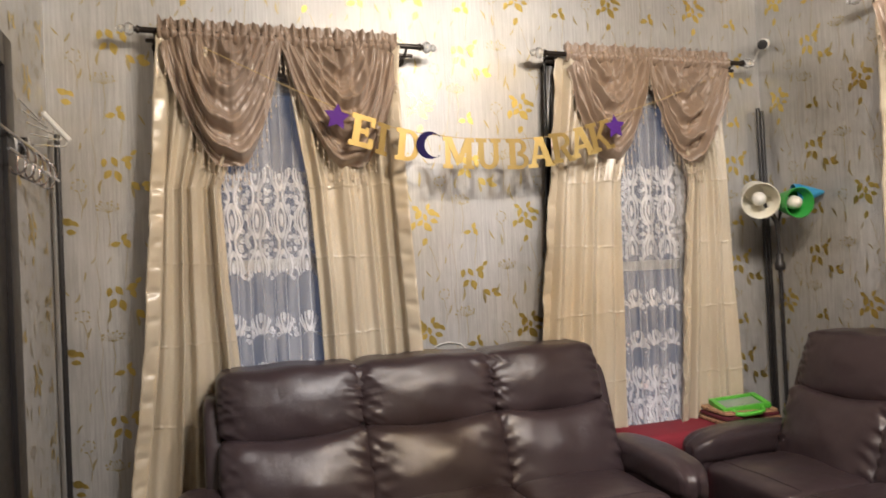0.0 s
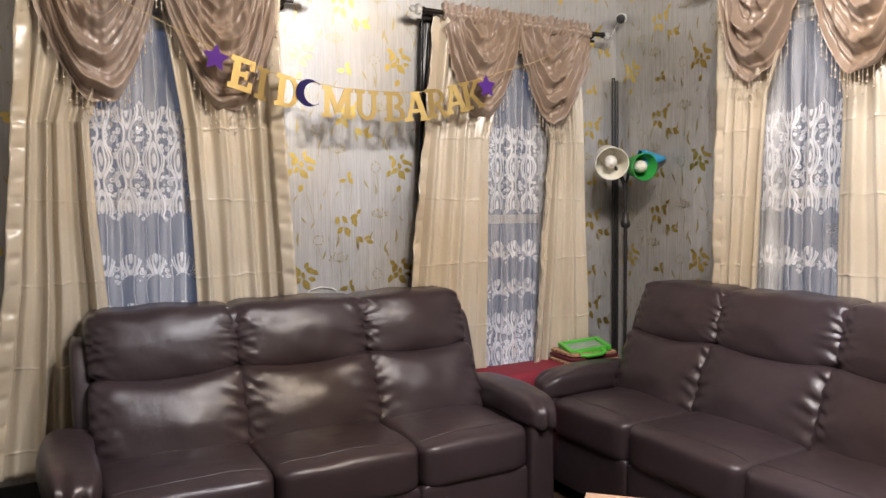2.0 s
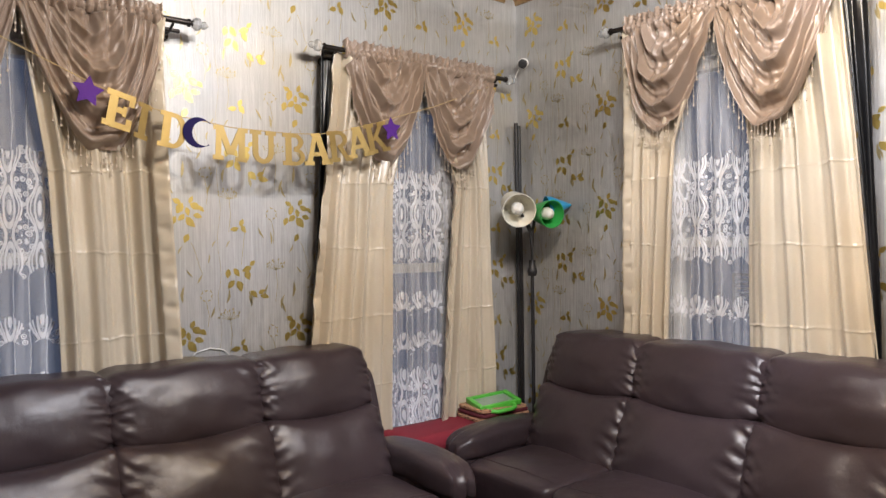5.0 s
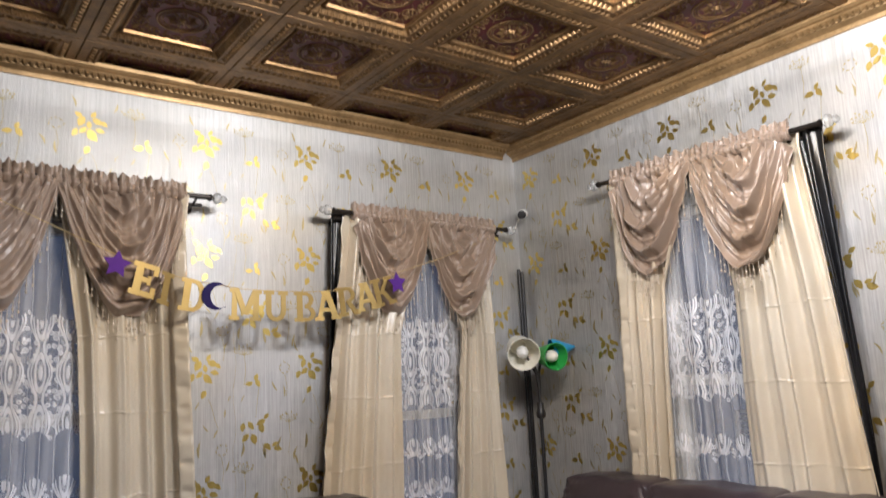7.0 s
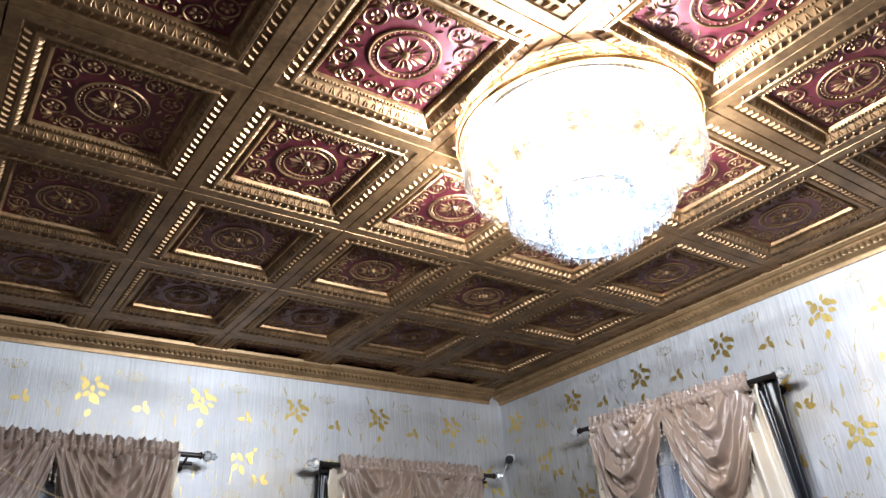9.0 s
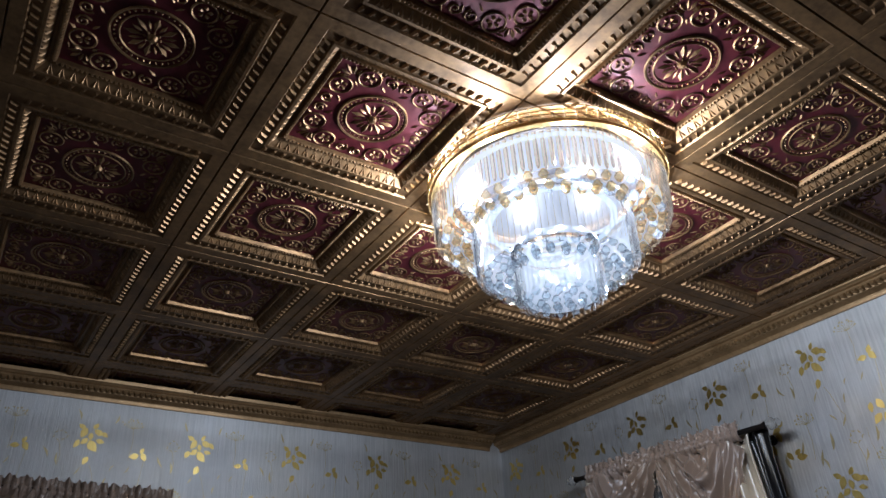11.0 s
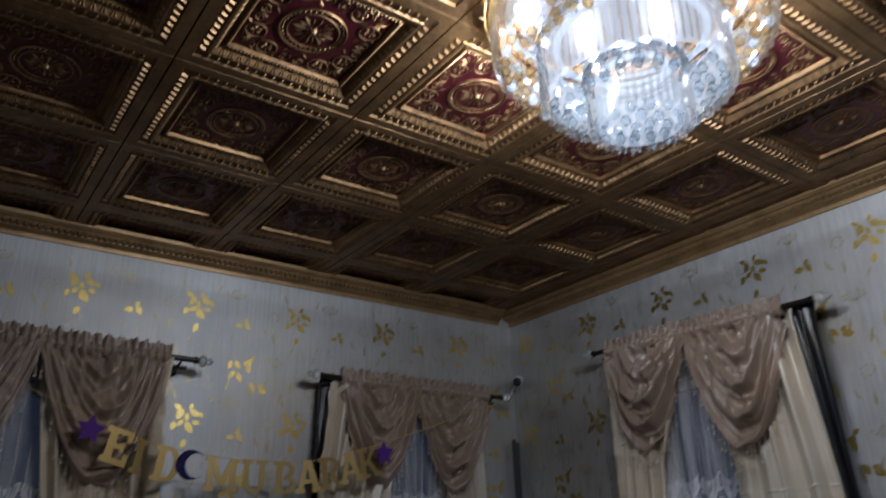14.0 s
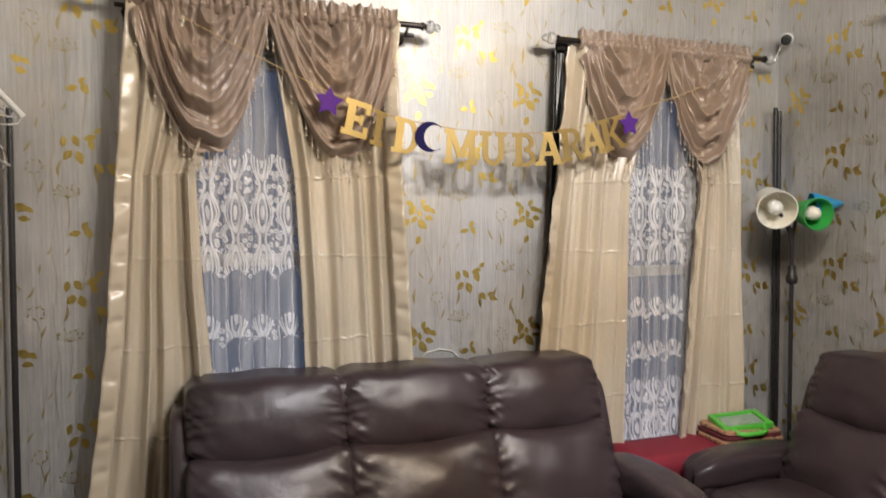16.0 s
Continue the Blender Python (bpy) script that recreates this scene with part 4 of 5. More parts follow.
# ---- sofas ----
def recliner_sofa(name_label, m, module, ends, height=1.03, seed=1):
    """Three seats; origin on the floor below the middle of the back's top edge, front towards -y."""
    ob = thing("recliner_sofa", name_label, "sofa", m, "recliner sofas")
    rng = random.Random(seed)
    w = module
    left, right = -0.5 * w - ends[0], 0.5 * w + ends[1]
    edges = (left, -w / 2, w / 2, right)
    part("base", box(bmesh.new(), left - 0.02, right + 0.02, -0.64, -0.05, 0.05, 0.36, 0.02), LEATHER, ob)
    part("back_shell", puffy(bmesh.new(), left + 0.01, right - 0.01, -0.20, 0.015, 0.12, height - 0.022, 0.2, 12,
                             lambda p, q: p + Vector((0, 0.12 * (p.z - 0.9), 0))), LEATHER, ob)
    for k in range(3):
        xa, xb = edges[k] - 0.004, edges[k + 1] + 0.004
        ph = rng.uniform(0, 6)

        def head(p, q, ph=ph):
            p.y += 0.34 * (p.z - height + 0.06)
            p.x -= 0.006 * q.x * max(0.0, q.z) ** 2
            p.z -= 0.030 * (1 - q.x ** 2) * max(0.0, -q.z) - 0.006 * (1 - q.x ** 2)
            p.y -= 0.03 * (1 - q.x ** 2) * max(0.0, -q.y) * (1 - q.z ** 2)
            edge = max(0.0, abs(q.x) - 0.60) / 0.40
            p.y += 0.012 * edge * noise.noise(Vector((p.x * 16 + ph, p.z * 44 + 8 * q.x, ph))) + 0.006 * edge ** 1.4 * math.sin(q.z * 21 + 12 * abs(q.x) + ph + 1.6 * math.sin(5 * q.z))
            p.y += 0.006 * noise.noise(Vector((p.x * 9, p.z * 14, ph)))
            p.z += 0.004 * math.sin(q.x * 7 + ph)
            return p

        def lumbar(p, q, ph=ph):
            p.y += 0.34 * (p.z - 0.76) - 0.040 * (1 - q.x ** 2) * max(0.0, -q.y) * (1 - q.z ** 2)
            p.z -= 0.034 * (1 - q.x ** 2) * max(0.0, q.z)
            edge = max(0.0, abs(q.x) - 0.56) / 0.44
            p.y += (0.014 * edge * noise.noise(Vector((p.x * 14 + ph, p.z * 34 + 6 * q.x, ph))) + 0.0075 * edge ** 1.4 * math.sin(q.z * 18 + 13 * abs(q.x) + ph + 1.6 * math.sin(4 * q.z))) * max(0.0, -q.y)
            p.y += 0.010 * noise.noise(Vector((p.x * 8, p.z * 9, ph))) * max(0.0, -q.y)
            p.z += 0.006 * math.sin(q.x * 5 + ph + 2 * q.z) * (1 - abs(q.z))
            return p

        def seat(p, q, ph=ph):
            p.z += 0.022 * (1 - q.x ** 2) * (1 - abs(q.y) ** 3) * max(0.0, q.z)
            p.z -= 0.03 * max(0.0, -q.y - 0.55) ** 2 * max(0.0, q.z)
            p.z += 0.010 * noise.noise(Vector((p.x * 7, p.y * 6, ph))) * max(0.0, q.z)
            return p

        part("headrest", puffy(bmesh.new(), xa - 0.014, xb + 0.014, -0.190, 0.040, height - 0.265, height, 0.27, 46, head), LEATHER, ob)
        part("back_cushion", puffy(bmesh.new(), xa - 0.014, xb + 0.014, -0.30, -0.06, 0.40, height - 0.235, 0.24, 46, lumbar), LEATHER, ob)
        cushion = puffy(bmesh.new(), xa, xb, -0.80, -0.20, 0.30, 0.495, 0.24, 18, seat)
        tree = BVHTree.FromBMesh(cushion)
        part("seat_cushion", cushion, LEATHER, ob)
        part("footrest", puffy(bmesh.new(), xa + 0.004, xb - 0.004, -0.785, -0.62, 0.07, 0.325, 0.16, 10), LEATHER, ob)
        piping = []
        for i in range(17):
            u = i / 16
            x = xa + 0.03 + (xb - xa - 0.06) * u
            hit = tree.ray_cast(Vector((x, -0.715 - 0.010 * math.sin(math.pi * u), 1.0)), Vector((0, 0, -1)))[0]
            piping.append(hit + Vector((0, 0, 0.0004)))
        part("seat_seam", tube(bmesh.new(), piping, 0.0028, 6), LEATHER, ob)
    for sign in (-1, 1):
        x0, x1 = (right + 0.004, right + 0.165) if sign > 0 else (left - 0.165, left - 0.004)

        def pad(p, q, sign=sign):
            p.x += sign * 0.02 * (1 - abs(q.y))
            p.z -= 0.025 * max(0.0, -q.y) ** 2 + 0.03 * max(0.0, -q.y - 0.75)
            edge = max(0.0, -q.y - 0.45) / 0.55
            p.z += 0.008 * edge * math.sin(q.x * 9 + 1.0)
            p.y += 0.008 * edge * math.sin(q.x * 11)
            return p

        arm = part("arm", puffy(bmesh.new(), x0 + 0.012, x1 - 0.012, -0.77, -0.09, 0.06, 0.53, 0.18, 12), LEATHER, ob)
        part("arm_pad", puffy(bmesh.new(), x0 - 0.012, x1 + 0.016, -0.80, -0.14, 0.465, 0.612, 0.55, 20, pad), LEATHER, arm)
        xs = right + 0.024 if sign > 0 else left - 0.030
        part("side_wing", puffy(bmesh.new(), xs - 0.040, xs + 0.040, -0.21, 0.02, 0.40, height - 0.10, 0.34, 10,
                                lambda p, q: p + Vector((0, 0.32 * (p.z - 0.76), 0))), LEATHER, ob)
    for k in range(4):
        px, py = ((left, -0.62), (right, -0.62), (left, -0.12), (right, -0.12))[k]
        part("leg", box(bmesh.new(), px - 0.03, px + 0.03, py - 0.03, py + 0.03, 0, 0.07, 0.005), BLACK, ob)
    return ob


recliner_sofa("dark brown leather three seat recliner sofa before the windows", pose(-0.116, 2.0, 0, 0, 0, 0), 0.588, (0.565, 0.520), 1.03, 4)
recliner_sofa("dark brown leather three seat recliner sofa against the side wall", pose(1.86, 0.735, 0, 0, 0, -90), 0.602, (0.525, 0.545), 1.04, 9)


# ---- red covered side table with folded cloth and tablet ----
table = thing("side_table", "low side table draped with a plain red cloth", "table", pose(1.33, 1.915, 0))
part("table_frame", box(bmesh.new(), -0.36, 0.36, -0.12, 0.14, 0.02, 0.545, 0.01), BLACK, table)


def cloth_cover():
    bm = bmesh.new()
    nx, ny, drop = 40, 22, 0.42

    def place(u, v):
        x, y = (u - 0.5) * (0.80 + 2 * drop), (v - 0.5) * (0.30 + 2 * drop)
        ex, ey = max(0, abs(x) - 0.40), max(0, abs(y) - 0.15)
        z = 0.562 - max(ex, ey) + 0.003 * math.sin(9 * x) * math.sin(14 * y)
        fold = 0.010 * math.sin(22 * (x + y)) * min(1, (ex + ey) * 6)
        sx, sy = math.copysign(1, x), math.copysign(1, y)
        return (sx * (min(abs(x), 0.40) + 0.02 * min(1, ex * 5)) + (fold if ex else 0), sy * (min(abs(y), 0.15) + 0.012 * min(1, ey * 5)) + (fold if ey else 0), z)

    return sheet(bm, nx, ny, place)


cover = part("cloth_cover", cloth_cover(), RED_CLOTH, table, "plain red cloth", 180)
rug = thing("folded_cloth", "folded leopard patterned cloth on the red table", "cloth", pose(1.56, 1.90, 0.566, 0, 0, -4))
for k in range(3):
    part("fold", puffy(bmesh.new(), -0.17 + 0.008 * k, 0.17 - 0.006 * k, -0.125 + 0.006 * k, 0.125, 0.001 + 0.019 * k, 0.020 + 0.019 * k, 0.22, 8,
                       lambda p, q, k=k: p + Vector((0, 0, 0.004 * math.sin(7 * p.x + k)))), PATTERN if k % 2 == 0 else DARK_RED, rug)
tablet = thing("tablet_case", "lime green foam tablet case with a handle", "tablet", pose(1.555, 1.89, 0.632, 8, -5, -14))


def tablet_mesh():
    bm = bmesh.new()
    for x0, x1, y0, y1 in ((-0.125, -0.098, -0.085, 0.085), (0.098, 0.125, -0.085, 0.085), (-0.098, 0.098, -0.085, -0.064), (-0.098, 0.098, 0.064, 0.085)):
        box(bm, x0, x1, y0, y1, 0.0, 0.028, 0.006)
    return bm


part("case", tablet_mesh(), LIME, tablet)
part("screen", box(bmesh.new(), -0.1, 0.1, -0.066, 0.066, 0.006, 0.016), SCREEN, tablet, "dull tablet screen")
part("handle", tube(bmesh.new(), [(-0.075, -0.083, 0.012), (-0.070, -0.112, 0.006), (-0.04, -0.124, 0.003), (0.04, -0.124, 0.003), (0.070, -0.112, 0.006), (0.075, -0.083, 0.012)], 0.0115, 10), LIME, tablet)

# ---- floor lamp with three coloured cone shades ----
lamp = thing("floor_lamp", "black floor lamp with white, green and blue cone shades", "lamp", pose(1.815, 1.84, 0))
part("base", lathe(bmesh.new(), [(0.0, 0.0), (0.115, 0.0), (0.115, 0.012), (0.09, 0.022), (0.02, 0.03), (0.0, 0.03)], 28), BLACK, lamp)
part("pole", tube(bmesh.new(), [(0, 0, 0.028), (-0.004, 0, 0.7), (-0.008, -0.004, 1.34)], 0.0105, 12), BLACK, lamp)
part("joint", lathe(bmesh.new(), [(0.0, 1.312), (0.022, 1.312), (0.027, 1.325), (0.027, 1.345), (0.020, 1.360), (0.018, 1.40), (0.0, 1.40)], 16, (-0.008, -0.004, 0)), BLACK, lamp)


def cone_shade(name, tip, mouth, r_tip, r_mouth, mat, label):
    tip, mouth = Vector(tip), Vector(mouth)
    d = mouth - tip
    turn = Vector((0, 0, 1)).rotation_difference(d.normalized()).to_matrix()
    ln = d.length
    prof = [(r_tip * 0.4, -0.004), (r_tip, 0.0), (r_tip * 0.5 + r_mouth * 0.5, ln * 0.45), (r_mouth * 0.93, ln * 0.8), (r_mouth, ln), (r_mouth - 0.004, ln),
            (r_mouth * 0.93 - 0.005, ln * 0.8), (r_tip * 0.5 + r_mouth * 0.5 - 0.005, ln * 0.45), (r_tip * 0.7, 0.008), (0.0, 0.008)]
    sh = part(name, lathe(bmesh.new(), prof, 28, tip, turn), mat, lamp, label)
    ball = [(0.0, ln * 0.30), (0.014, ln * 0.32), (0.016, ln * 0.45), (0.030, ln * 0.60), (0.035, ln * 0.74), (0.030, ln * 0.88), (0.016, ln * 0.97), (0.0, ln * 1.0)]
    part("bulb", lathe(bmesh.new(), ball, 18, tip, turn), PLASTIC_WHITE, sh, "unlit white bulb")


cone_shade("white_shade", (-0.070, 0.085, 1.720), (-0.172, -0.075, 1.668), 0.066, 0.092, FROST, "ivory plastic cone shade")
cone_shade("green_shade", (0.010, 0.020, 1.668), (-0.030, -0.180, 1.648), 0.034, 0.076, GREEN, "green plastic cone shade")
cone_shade("blue_shade", (0.165, -0.135, 1.702), (0.040, -0.070, 1.690), 0.008, 0.062, BLUE, "blue plastic cone shade")
for q, (x, y, z) in enumerate(((-0.085, 0.0, 1.66), (-0.02, 0.03, 1.63), (0.03, 0.0, 1.67))):
    part("gooseneck", tube(bmesh.new(), [(-0.008, -0.004, 1.38), (-0.016 + 0.012 * q, -0.012 + 0.012 * q, 1.47), (-0.02 + 0.010 * q, 0.0, 1.56), (x, y, z)], 0.0085, 10), BLACK, lamp)

# ---- poles standing in the corners ----
pole = thing("corner_pole", "pair of black poles standing in the corner", "pole", pose(1.955, 2.085, 0))
for dx, top in ((-0.012, 2.205), (0.012, 2.190)):
    part("rod", tube(bmesh.new(), [(dx, 0, 0.0), (dx, 0, top * 0.5), (dx, 0.01, top)], 0.0115, 12), BLACK, pole)
pole2 = thing("corner_pole", "black pole standing in the corner by the hook rack", "pole", pose(-1.568, 2.08, 0))
for dx, top in ((0.0, 2.03),):
    part("rod", tube(bmesh.new(), [(dx, 0, 0.0), (dx, 0, top * 0.5), (dx, 0.01, top)], 0.0115, 12), BLACK, pole2)

# ---- chrome hook rack on the left wall ----
rack = thing("hanger_rack", "chrome multi hook trouser hanger on the wall", "hanger", pose(0, 0, 0))
part("bar", tube(bmesh.new(), [(-1.575, 1.86, 2.075), (-1.50, 1.94, 1.985)], 0.011, 10), PLASTIC_WHITE, rack, "pale plastic bar")
for q in range(5):
    u = q / 4
    a = Vector((-1.575 + 0.07 * u, 1.865 + 0.075 * u, 2.065 - 0.085 * u))
    b = a + Vector((-0.010 - 0.045 * u, -0.34, -0.01 - 0.015 * q))
    part("arm", tube(bmesh.new(), [a, a + Vector((0, -0.05, -0.03)), b], 0.0035, 8), CHROME, rack)
    c = Vector((-1.545, 1.30 + 0.11 * q, 1.865))
    loop = [c + Vector((0.035 * math.sin(t) * 0.8, 0.015 * math.cos(t), -0.045 + 0.05 * math.cos(t))) for t in [k * 0.45 for k in range(13)]]
    part("hook", tube(bmesh.new(), loop, 0.0045, 8), CHROME, rack)
for dz in (0.0, -0.075):
    part("rail", tube(bmesh.new(), [(-1.560 + abs(dz) * 0.4, 1.12, 1.90 + dz), (-1.545 + abs(dz) * 0.4, 1.78, 1.88 + dz)], 0.005, 8), CHROME, rack)
part("wall_mount", box(bmesh.new(), XL, -1.555, 1.50, 1.54, 1.86, 1.92, 0.004), CHROME, rack)

# ---- black door casing and light switch on the left wall ----
door = thing("door_1", "black painted door casing on the left wall", "door", LEFT_FRAME, kind="structure")
bm = bmesh.new()
for a, b, lo, hi in ((1.27, 1.37, 0.0, 2.20), (0.30, 0.40, 0.0, 2.20), (0.40, 1.27, 2.10, 2.20)):
    box(bm, a, b, -0.045, -0.002, lo, hi, 0.006)
part("door_frame", bm, BLACK, door)
part("door_leaf", box(bmesh.new(), 0.402, 1.268, -0.030, -0.004, 0.01, 2.098, 0.004), BLACK, door)
switch = thing("light_switch", "white light switch plate on the wall", "switch", LEFT_FRAME)
plate = part("plate", box(bmesh.new(), 1.395, 1.470, -0.008, 0.0, 1.25, 1.37, 0.003), PLASTIC_WHITE, switch)
part("toggle", box(bmesh.new(), 1.425, 1.440, -0.016, -0.008, 1.295, 1.325, 0.002), PLASTIC_WHITE, plate)

# ---- small camera in the corner and a clip on the other ----
seccam = thing("security_camera", "small white security camera with a black face", "camera", pose(1.945, 2.03, 2.545))
part("mount", tube(bmesh.new(), [(0.055, 0.03, 0.02), (0.03, 0.015, 0.012), (0.0, 0.0, 0.0)], [0.02, 0.008, 0.008], 10), PLASTIC_WHITE, seccam)
aim = Vector((-0.75, -0.62, -0.28)).normalized()
turn = Vector((0, 0, 1)).rotation_difference(aim).to_matrix()
part("body", lathe(bmesh.new(), [(0.0, -0.045), (0.020, -0.045), (0.029, -0.035), (0.031, 0.0), (0.030, 0.022), (0.026, 0.024), (0.0, 0.024)], 20, (0, 0, 0), turn), PLASTIC_WHITE, seccam)
part("face", lathe(bmesh.new(), [(0.0, 0.0255), (0.026, 0.0255), (0.027, 0.030), (0.012, 0.033), (0.0, 0.031)], 20, (0, 0, 0), turn), BLACK, seccam, "glossy black lens face")
part("cable", tube(bmesh.new(), [(0.02, 0.04, 0.0), (-0.02, 0.03, -0.05), (-0.07, 0.0, -0.10), (-0.13, -0.02, -0.135), (-0.17, -0.02, -0.11)], 0.0028, 8), PLASTIC_WHITE, seccam)
clip = thing("wall_clip", "small chrome clip on the wall", "clip", pose(-1.598, 2.11, 2.627))
part("clip_body", box(bmesh.new(), -0.012, 0.02, -0.02, 0.03, -0.025, 0.025, 0.005), CHROME, clip)

# ---- party banner between the curtains ----
STRING = [(-0.985, 2.385), (-0.70, 2.235), (-0.446, 2.125), (-0.34, 2.083), (-0.24, 2.053), (-0.126, 2.028), (-0.043, 2.018), (0.112, 1.998), (0.258, 1.995), (0.40, 1.995),
          (0.527, 2.003), (0.65, 2.026), (0.739, 2.052), (0.826, 2.078), (0.914, 2.108), (1.20, 2.20), (1.637, 2.365)]
BAN_Y = 1.895
string = thing("banner_string", "thin gold twine strung between the curtain rods", "string", pose(0, 0, 0))
part("twine", tube(bmesh.new(), [(x, BAN_Y + (0.02 if 0 < k < len(STRING) - 1 else 0.09), z) for k, (x, z) in enumerate(STRING)], 0.0022, 6), TWINE, string)


def arc(cx, cz, rx, rz, a0, a1, n=12):
    return [(cx + rx * math.cos(radians(a0 + (a1 - a0) * k / n)), cz + rz * math.sin(radians(a0 + (a1 - a0) * k / n))) for k in range(n + 1)]


def bowl(cx, z0, z1, rx, t=0.17):
    cz, rz = (z0 + z1) / 2, (z1 - z0) / 2
    return list(zip(arc(cx, cz, rx, rz, 90, -90), arc(cx, cz, rx - t * 1.15, rz - t * 0.72, 90, -90)))


def bar(x0, z0, x1, z1):
    return [((x0, z0), (x1, z0)), ((x0, z1), (x1, z1))]


def slant(x0, x1, w, z0=0.0, z1=1.0):
    return [((x0 - w / 2, z0), (x0 + w / 2, z0)), ((x1 - w / 2, z1), (x1 + w / 2, z1))]


def slab(x0, x1, top):
    return bar(x0, 0.87, x1, 1.0) if top else bar(x0, 0.0, x1, 0.13)


# slab-serif capitals as strips between two edges, one unit high
LETTERS = {
    "E": [bar(0.10, 0, 0.34, 1), bar(0, 0.84, 0.80, 1), bar(0, 0, 0.80, 0.16), bar(0.30, 0.42, 0.60, 0.58), bar(0.64, 0.68, 0.80, 0.9), bar(0.64, 0.1, 0.80, 0.32), bar(0.50, 0.36, 0.61, 0.64)],
    "I": [bar(0.11, 0, 0.34, 1), slab(0, 0.45, True), slab(0, 0.45, False)],
    "D": [bar(0.10, 0, 0.33, 1), slab(0, 0.45, True), slab(0, 0.45, False), bowl(0.42, 0, 1, 0.40)],
    "M": [bar(0.08, 0, 0.26, 1), bar(0.80, 0, 1.00, 1), slab(0, 0.34, False), slab(0.70, 1.08, False), slab(0, 0.26, True), slab(0.82, 1.08, True), slant(0.54, 0.20, 0.2, 0.18, 1), slant(0.54, 0.88, 0.2, 0.18, 1)],
    "U": [bar(0.08, 0.34, 0.28, 1), bar(0.62, 0.34, 0.80, 1), slab(0, 0.38, True), slab(0.52, 0.88, True), list(zip(arc(0.44, 0.36, 0.36, 0.36, 180, 360), arc(0.44, 0.36, 0.17, 0.22, 180, 360)))],
    "B": [bar(0.10, 0, 0.32, 1), slab(0, 0.45, True), slab(0, 0.45, False), bowl(0.40, 0.47, 1, 0.34, 0.15), bowl(0.40, 0, 0.55, 0.40, 0.15)],
    "A": [slant(0.16, 0.45, 0.16), slant(0.78, 0.50, 0.22), bar(0.28, 0.28, 0.70, 0.41), slab(0, 0.34, False), slab(0.60, 0.97, False), bar(0.30, 0.90, 0.56, 1)],
    "R": [bar(0.10, 0, 0.32, 1), slab(0, 0.45, True), slab(0, 0.42, False), bowl(0.40, 0.44, 1, 0.38, 0.15), slant(0.76, 0.46, 0.2, 0.0, 0.5), bar(0.64, 0, 0.92, 0.12)],
    "K": [bar(0.10, 0, 0.32, 1), slab(0, 0.42, True), slab(0, 0.42, False), slant(0.34, 0.78, 0.18, 0.42, 1), slant(0.80, 0.42, 0.2, 0, 0.55), slab(0.58, 0.94, True), slab(0.62, 0.96, False)],
}


def letter_mesh(char, height):
    bm = bmesh.new()
    strips = LETTERS[char]
    wide = max(p[0] for st in strips for pair in st for p in pair)
    for k, st in enumerate(strips):
        y = 0.0010 + 0.00025 * k
        rows = [[bm.verts.new(((x - wide / 2) * height, z * height, d)) for d in (-y, y) for x, z in pair] for pair in st]
        for r0, r1 in zip(rows, rows[1:]):
            for i, j in ((0, 1), (1, 3), (3, 2), (2, 0)):
                bm.faces.new((r0[i], r0[j], r1[j], r1[i]))
        bm.faces.new([rows[0][i] for i in (0, 2, 3, 1)])
        bm.faces.new([rows[-1][i] for i in (0, 1, 3, 2)])
    bmesh.ops.recalc_face_normals(bm, faces=list(bm.faces))
    return mesh_from("letter", bm, GOLD_CARD)


def add_letter(char, x, z, tilt, turn):
    me = letter_mesh(char, 0.142)
    ob = new("banner_letter", me)
    ob.matrix_basis = pose(x, BAN_Y, z - 0.012, 90, 0, turn) @ pose(0, -0.071, 0, 0, 0, tilt)
    tagged(ob, "gold card letter %s hung on the twine" % char, "letter", "banner letters")


for char, x, z, tilt, turn in (("E", -0.352, 2.036, -12, 12), ("I", -0.262, 2.002, -12, 24), ("D", -0.146, 1.974, -8, 8), ("M", 0.098, 1.938, -2, 4), ("U", 0.246, 1.934, 0, 5), ("B", 0.392, 1.934, 1, 5),
                               ("A", 0.515, 1.944, 5, -4), ("R", 0.633, 1.966, 8, 6), ("A", 0.742, 1.994, 12, -5), ("K", 0.845, 2.022, 14, 4)):
    add_letter(char, x, z, tilt, turn)


def card(name, points, mat, label, category, group=""):
    bm = bmesh.new()
    front = [bm.verts.new((x, -0.0012, z)) for x, z in points]
    back = [bm.verts.new((x, 0.0012, z)) for x, z in points]
    bm.faces.new(front)
    bm.faces.new(back[::-1])
    for k in range(len(points)):
        bm.faces.new((front[k], back[k], back[(k + 1) % len(points)], front[(k + 1) % len(points)]))
    ob = new(name, mesh_from(name, bm, mat))
    return tagged(ob, label, category, group)


def star_points(r):
    return [((r if k % 2 == 0 else r * 0.52) * math.sin(math.pi * k / 5), (r if k % 2 == 0 else r * 0.52) * math.cos(math.pi * k / 5)) for k in range(10)]


for x, z, spin in ((-0.446, 2.082, 8), (0.914, 2.055, -6)):
    star = card("banner_star", star_points(0.060), PURPLE, "purple card star hung on the twine", "star", "banner stars")
    star.matrix_basis = pose(x, BAN_Y, z, 0, spin, 6)
bm = bmesh.new()
rows = []
for k in range(25):
    t = k / 24
    a, b = radians(42 + 276 * t), radians(64 + 232 * t)
    p, q = (0.062 * math.cos(a), 0.062 * math.sin(a)), (0.027 + 0.051 * math.cos(b), 0.051 * math.sin(b))
    rows.append([bm.verts.new((x, y, z)) for y in (-0.0012, 0.0012) for x, z in (p, q)])
for r0, r1 in zip(rows, rows[1:]):
    for i, j in ((0, 1), (1, 3), (3, 2), (2, 0)):
        bm.faces.new((r0[i], r0[j], r1[j], r1[i]))
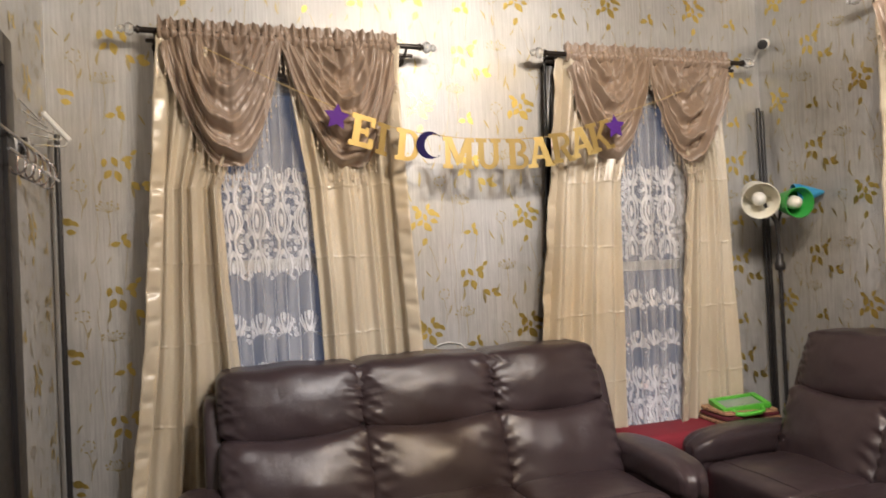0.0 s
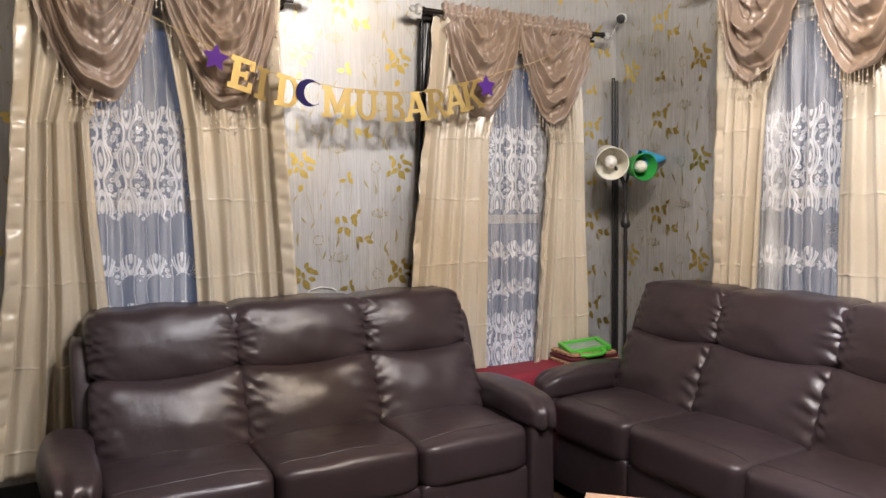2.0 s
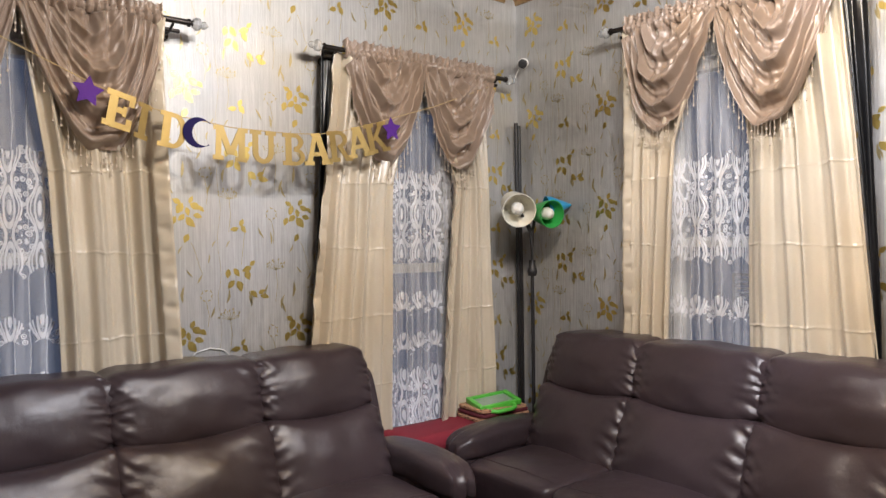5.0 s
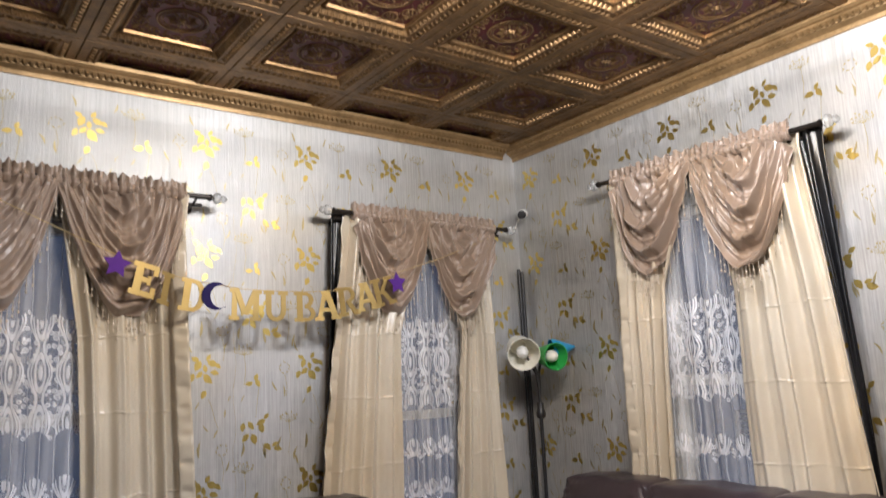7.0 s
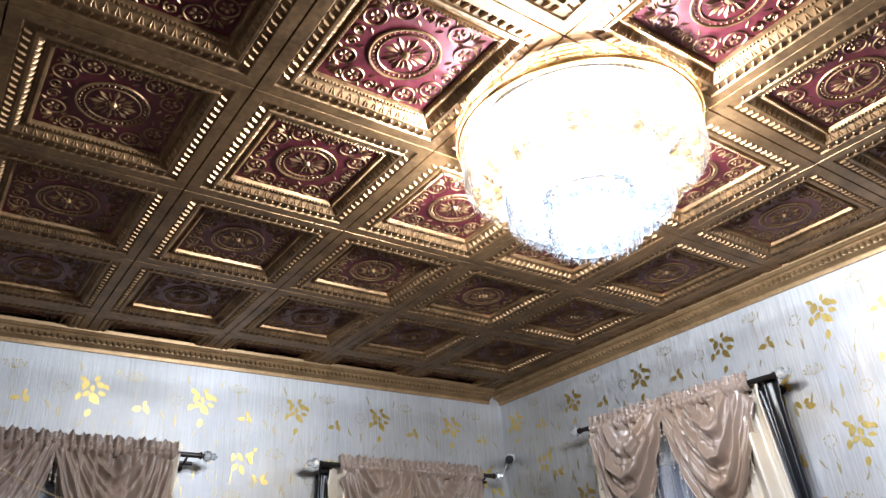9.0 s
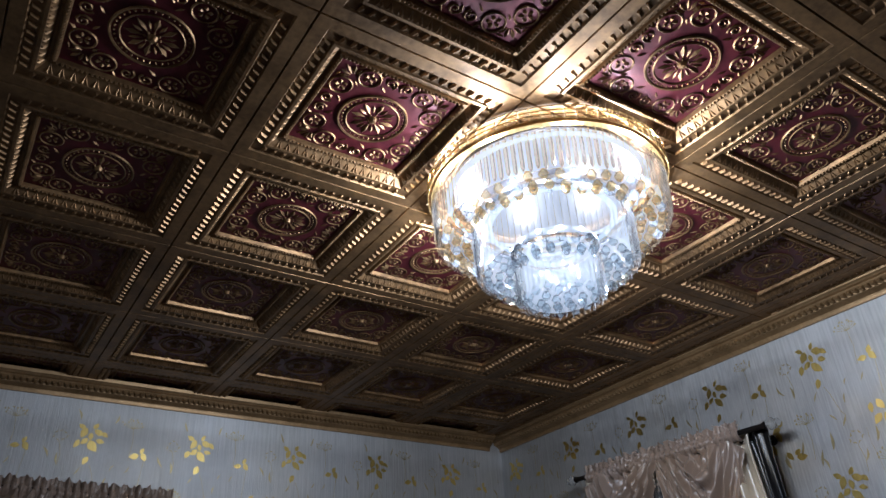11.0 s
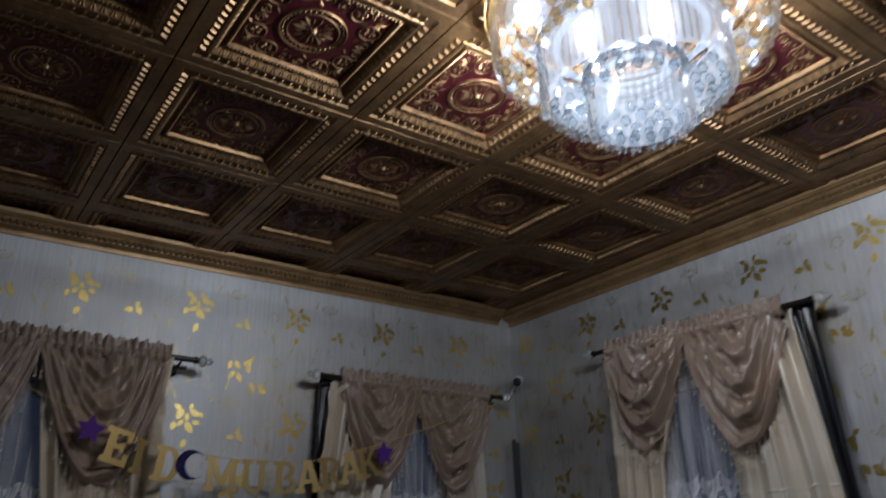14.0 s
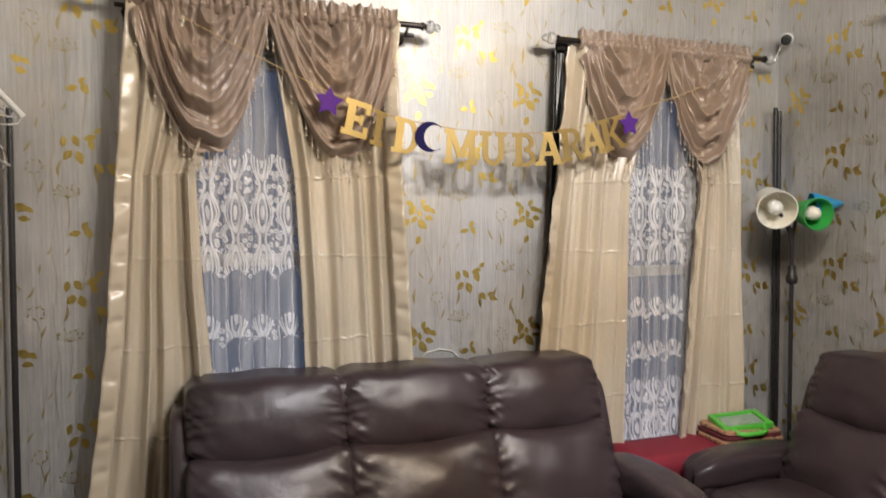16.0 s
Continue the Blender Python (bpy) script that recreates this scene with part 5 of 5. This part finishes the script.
bmesh.ops.recalc_face_normals(bm, faces=list(bm.faces))
moon = tagged(new("banner_moon", mesh_from("banner_moon", bm, NAVY)), "navy card crescent moon hung on the twine", "moon")
moon.matrix_basis = pose(-0.035, BAN_Y, 1.962, 0, 4, 0)

# ---- coffee table before the sofas ----
coffee = thing("coffee_table", "low tan wooden table before the sofas", "table", pose(0.515, 0.622, 0, 0, 0, 45))
part("tabletop", box(bmesh.new(), -0.44, 0.0, -0.44, 0.0, 0.40, 0.44, 0.006), TAN_WOOD, coffee)
for x, y in ((-0.40, -0.40), (-0.40, -0.04), (-0.04, -0.40), (-0.04, -0.04)):
    part("leg", box(bmesh.new(), x - 0.025, x + 0.025, y - 0.025, y + 0.025, 0, 0.40, 0.004), TAN_WOOD, coffee)

# ---- chandelier ----
chand = thing("chandelier", "three tier crystal chandelier with clear rods and balls, lit", "chandelier", pose(0.31, -0.335, 0))
part("ceiling_plate", lathe(bmesh.new(), [(0.0, 3.0), (0.30, 3.0), (0.30, 2.985), (0.0, 2.985)], 40), BRONZE, chand)
TIERS = ((0.365, 2.955, 2.80), (0.245, 2.85, 2.67), (0.130, 2.75, 2.575))
for q, (r, top, low) in enumerate(TIERS):
    ring = [(r + 0.006, top + 0.004), (r + 0.006, top - 0.008), (r - 0.012, top - 0.008), (r - 0.012, top + 0.004), (r + 0.006, top + 0.004)]
    tier = part("tier_ring", lathe(bmesh.new(), ring, 48), GILT if q == 0 else CHROME, chand, "gilt tier ring" if q == 0 else "bright steel tier ring")
    rods = bmesh.new()
    count = (108, 76, 42)[q]
    for k in range(count):
        a = 2 * math.pi * k / count
        c, s = math.cos(a), math.sin(a)
        dl = 0.006 * (k % 2)
        tube(rods, [(r * c, r * s, top - 0.006), (r * c * 0.985, r * s * 0.985, low + 0.010 + dl), (r * c * 0.985, r * s * 0.985, low + dl)], [0.0066, 0.0066, 0.003], 6)
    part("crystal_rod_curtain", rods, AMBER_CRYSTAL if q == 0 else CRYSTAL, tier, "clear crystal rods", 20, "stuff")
    core = r - 0.05
    drum = [(r - 0.024, top - 0.010), (r - 0.026, low + 0.012)]
    part("led_diffuser", lathe(bmesh.new(), drum, 48), LED_WARM if q == 0 else LED_COOL, tier, "lit acrylic diffuser drum")
    part("led_ring", lathe(bmesh.new(), [(core - 0.01, top - 0.006), (core, top - 0.012), (core + 0.01, top - 0.006)], 32), LED_MAT, tier, "white LED light ring")
BALL = [(0.0, -0.016), (0.009, -0.013), (0.0155, 0.0), (0.009, 0.013), (0.0, 0.016)]
ball_amber = smooth(mesh_from("crystal_ball", lathe(bmesh.new(), BALL, 8), BALL_AMBER), 15)
ball_clear = smooth(mesh_from("crystal_ball", lathe(bmesh.new(), BALL, 8), BALL_CLEAR), 15)
for q, (r, z, count) in enumerate(((0.332, 2.800, 48), (0.300, 2.788, 42), (0.268, 2.796, 38), (0.212, 2.672, 32), (0.180, 2.660, 26), (0.150, 2.668, 22), (0.100, 2.588, 14), (0.062, 2.580, 9), (0.024, 2.576, 4))):
    for k in range(count):
        a = 2 * math.pi * (k + 0.5 * (q % 2)) / count
        piece("crystal_ball", ball_amber if q < 3 and k % 4 else ball_clear, chand, pose(r * math.cos(a), r * math.sin(a), z + 0.006 * math.sin(7 * a)))
band = bmesh.new()
for row in range(3):
    count = 72
    for k in range(count):
        a = 2 * math.pi * k / count
        z = 2.9895 - 0.0150 * row
        r = 0.372
        c, s = math.cos(a), math.sin(a)
        n, t = Vector((c, s, 0)), Vector((-s, c, 0))
        o = n * r + Vector((0, 0, z))
        ringv = [band.verts.new(o + p) for p in (t * 0.0135 + Vector((0, 0, 0.0065)), -t * 0.0135 + Vector((0, 0, 0.0065)), -t * 0.0135 - Vector((0, 0, 0.0065)), t * 0.0135 - Vector((0, 0, 0.0065)))]
        tops = [band.verts.new(o + n * 0.009), band.verts.new(o - n * 0.006)]
        for i in range(4):
            band.faces.new((ringv[i], ringv[(i + 1) % 4], tops[0]))
            band.faces.new((ringv[(i + 1) % 4], ringv[i], tops[1]))
wires = bmesh.new()
for row in range(4):
    tube(wires, [(0.380 * math.cos(2 * math.pi * k / 60), 0.380 * math.sin(2 * math.pi * k / 60), 2.997 - 0.0150 * row) for k in range(61)], 0.0016, 5, False)
for k in range(72):
    a = 2 * math.pi * (k + 0.5) / 72
    tube(wires, [(0.380 * math.cos(a), 0.380 * math.sin(a), 2.9975), (0.380 * math.cos(a), 0.380 * math.sin(a), 2.9515)], 0.0012, 4, False)
part("band_frame", wires, GILT, chand, "thin gilt wire cage")
part("crystal_band", band, BALL_AMBER, chand, "band of small square crystals", 10, "stuff")

# ---- cable lying up against the wall behind the sofa ----
cable = thing("wall_cable", "thin white cable looped against the wallpaper", "cable", pose(0, 0, 0))
part("cord", tube(bmesh.new(), [(-0.03, 2.134, 0.004), (-0.03, 2.134, 0.5), (-0.01, 2.132, 1.00), (0.03, 2.132, 1.036), (0.09, 2.132, 1.048), (0.15, 2.132, 1.036), (0.19, 2.132, 1.0), (0.20, 2.134, 0.5), (0.20, 2.134, 0.004)], 0.0025, 8), PLASTIC_WHITE, cable)

# ---- slatted vent set in the side window ----
vent = thing("window_vent", "white slatted vent panel behind the lace curtain", "vent", SIDE_FRAME)
bm = bmesh.new()
for x0, x1, z0, z1 in ((-0.82, -0.805, 1.16, 1.345), (-0.655, -0.64, 1.16, 1.345), (-0.805, -0.655, 1.16, 1.175), (-0.805, -0.655, 1.33, 1.345)):
    box(bm, x0, x1, 0.112, 0.126, z0, z1, 0.002)
part("frame", bm, VENT_GREY, vent)
slat_me = mesh_from("slat", box(bmesh.new(), -0.074, 0.074, -0.006, 0.006, -0.002, 0.002, 0.0008), VENT_GREY)
for k in range(7):
    piece("slat", slat_me, vent, pose(-0.73, 0.119, 1.188 + 0.021 * k, 35))
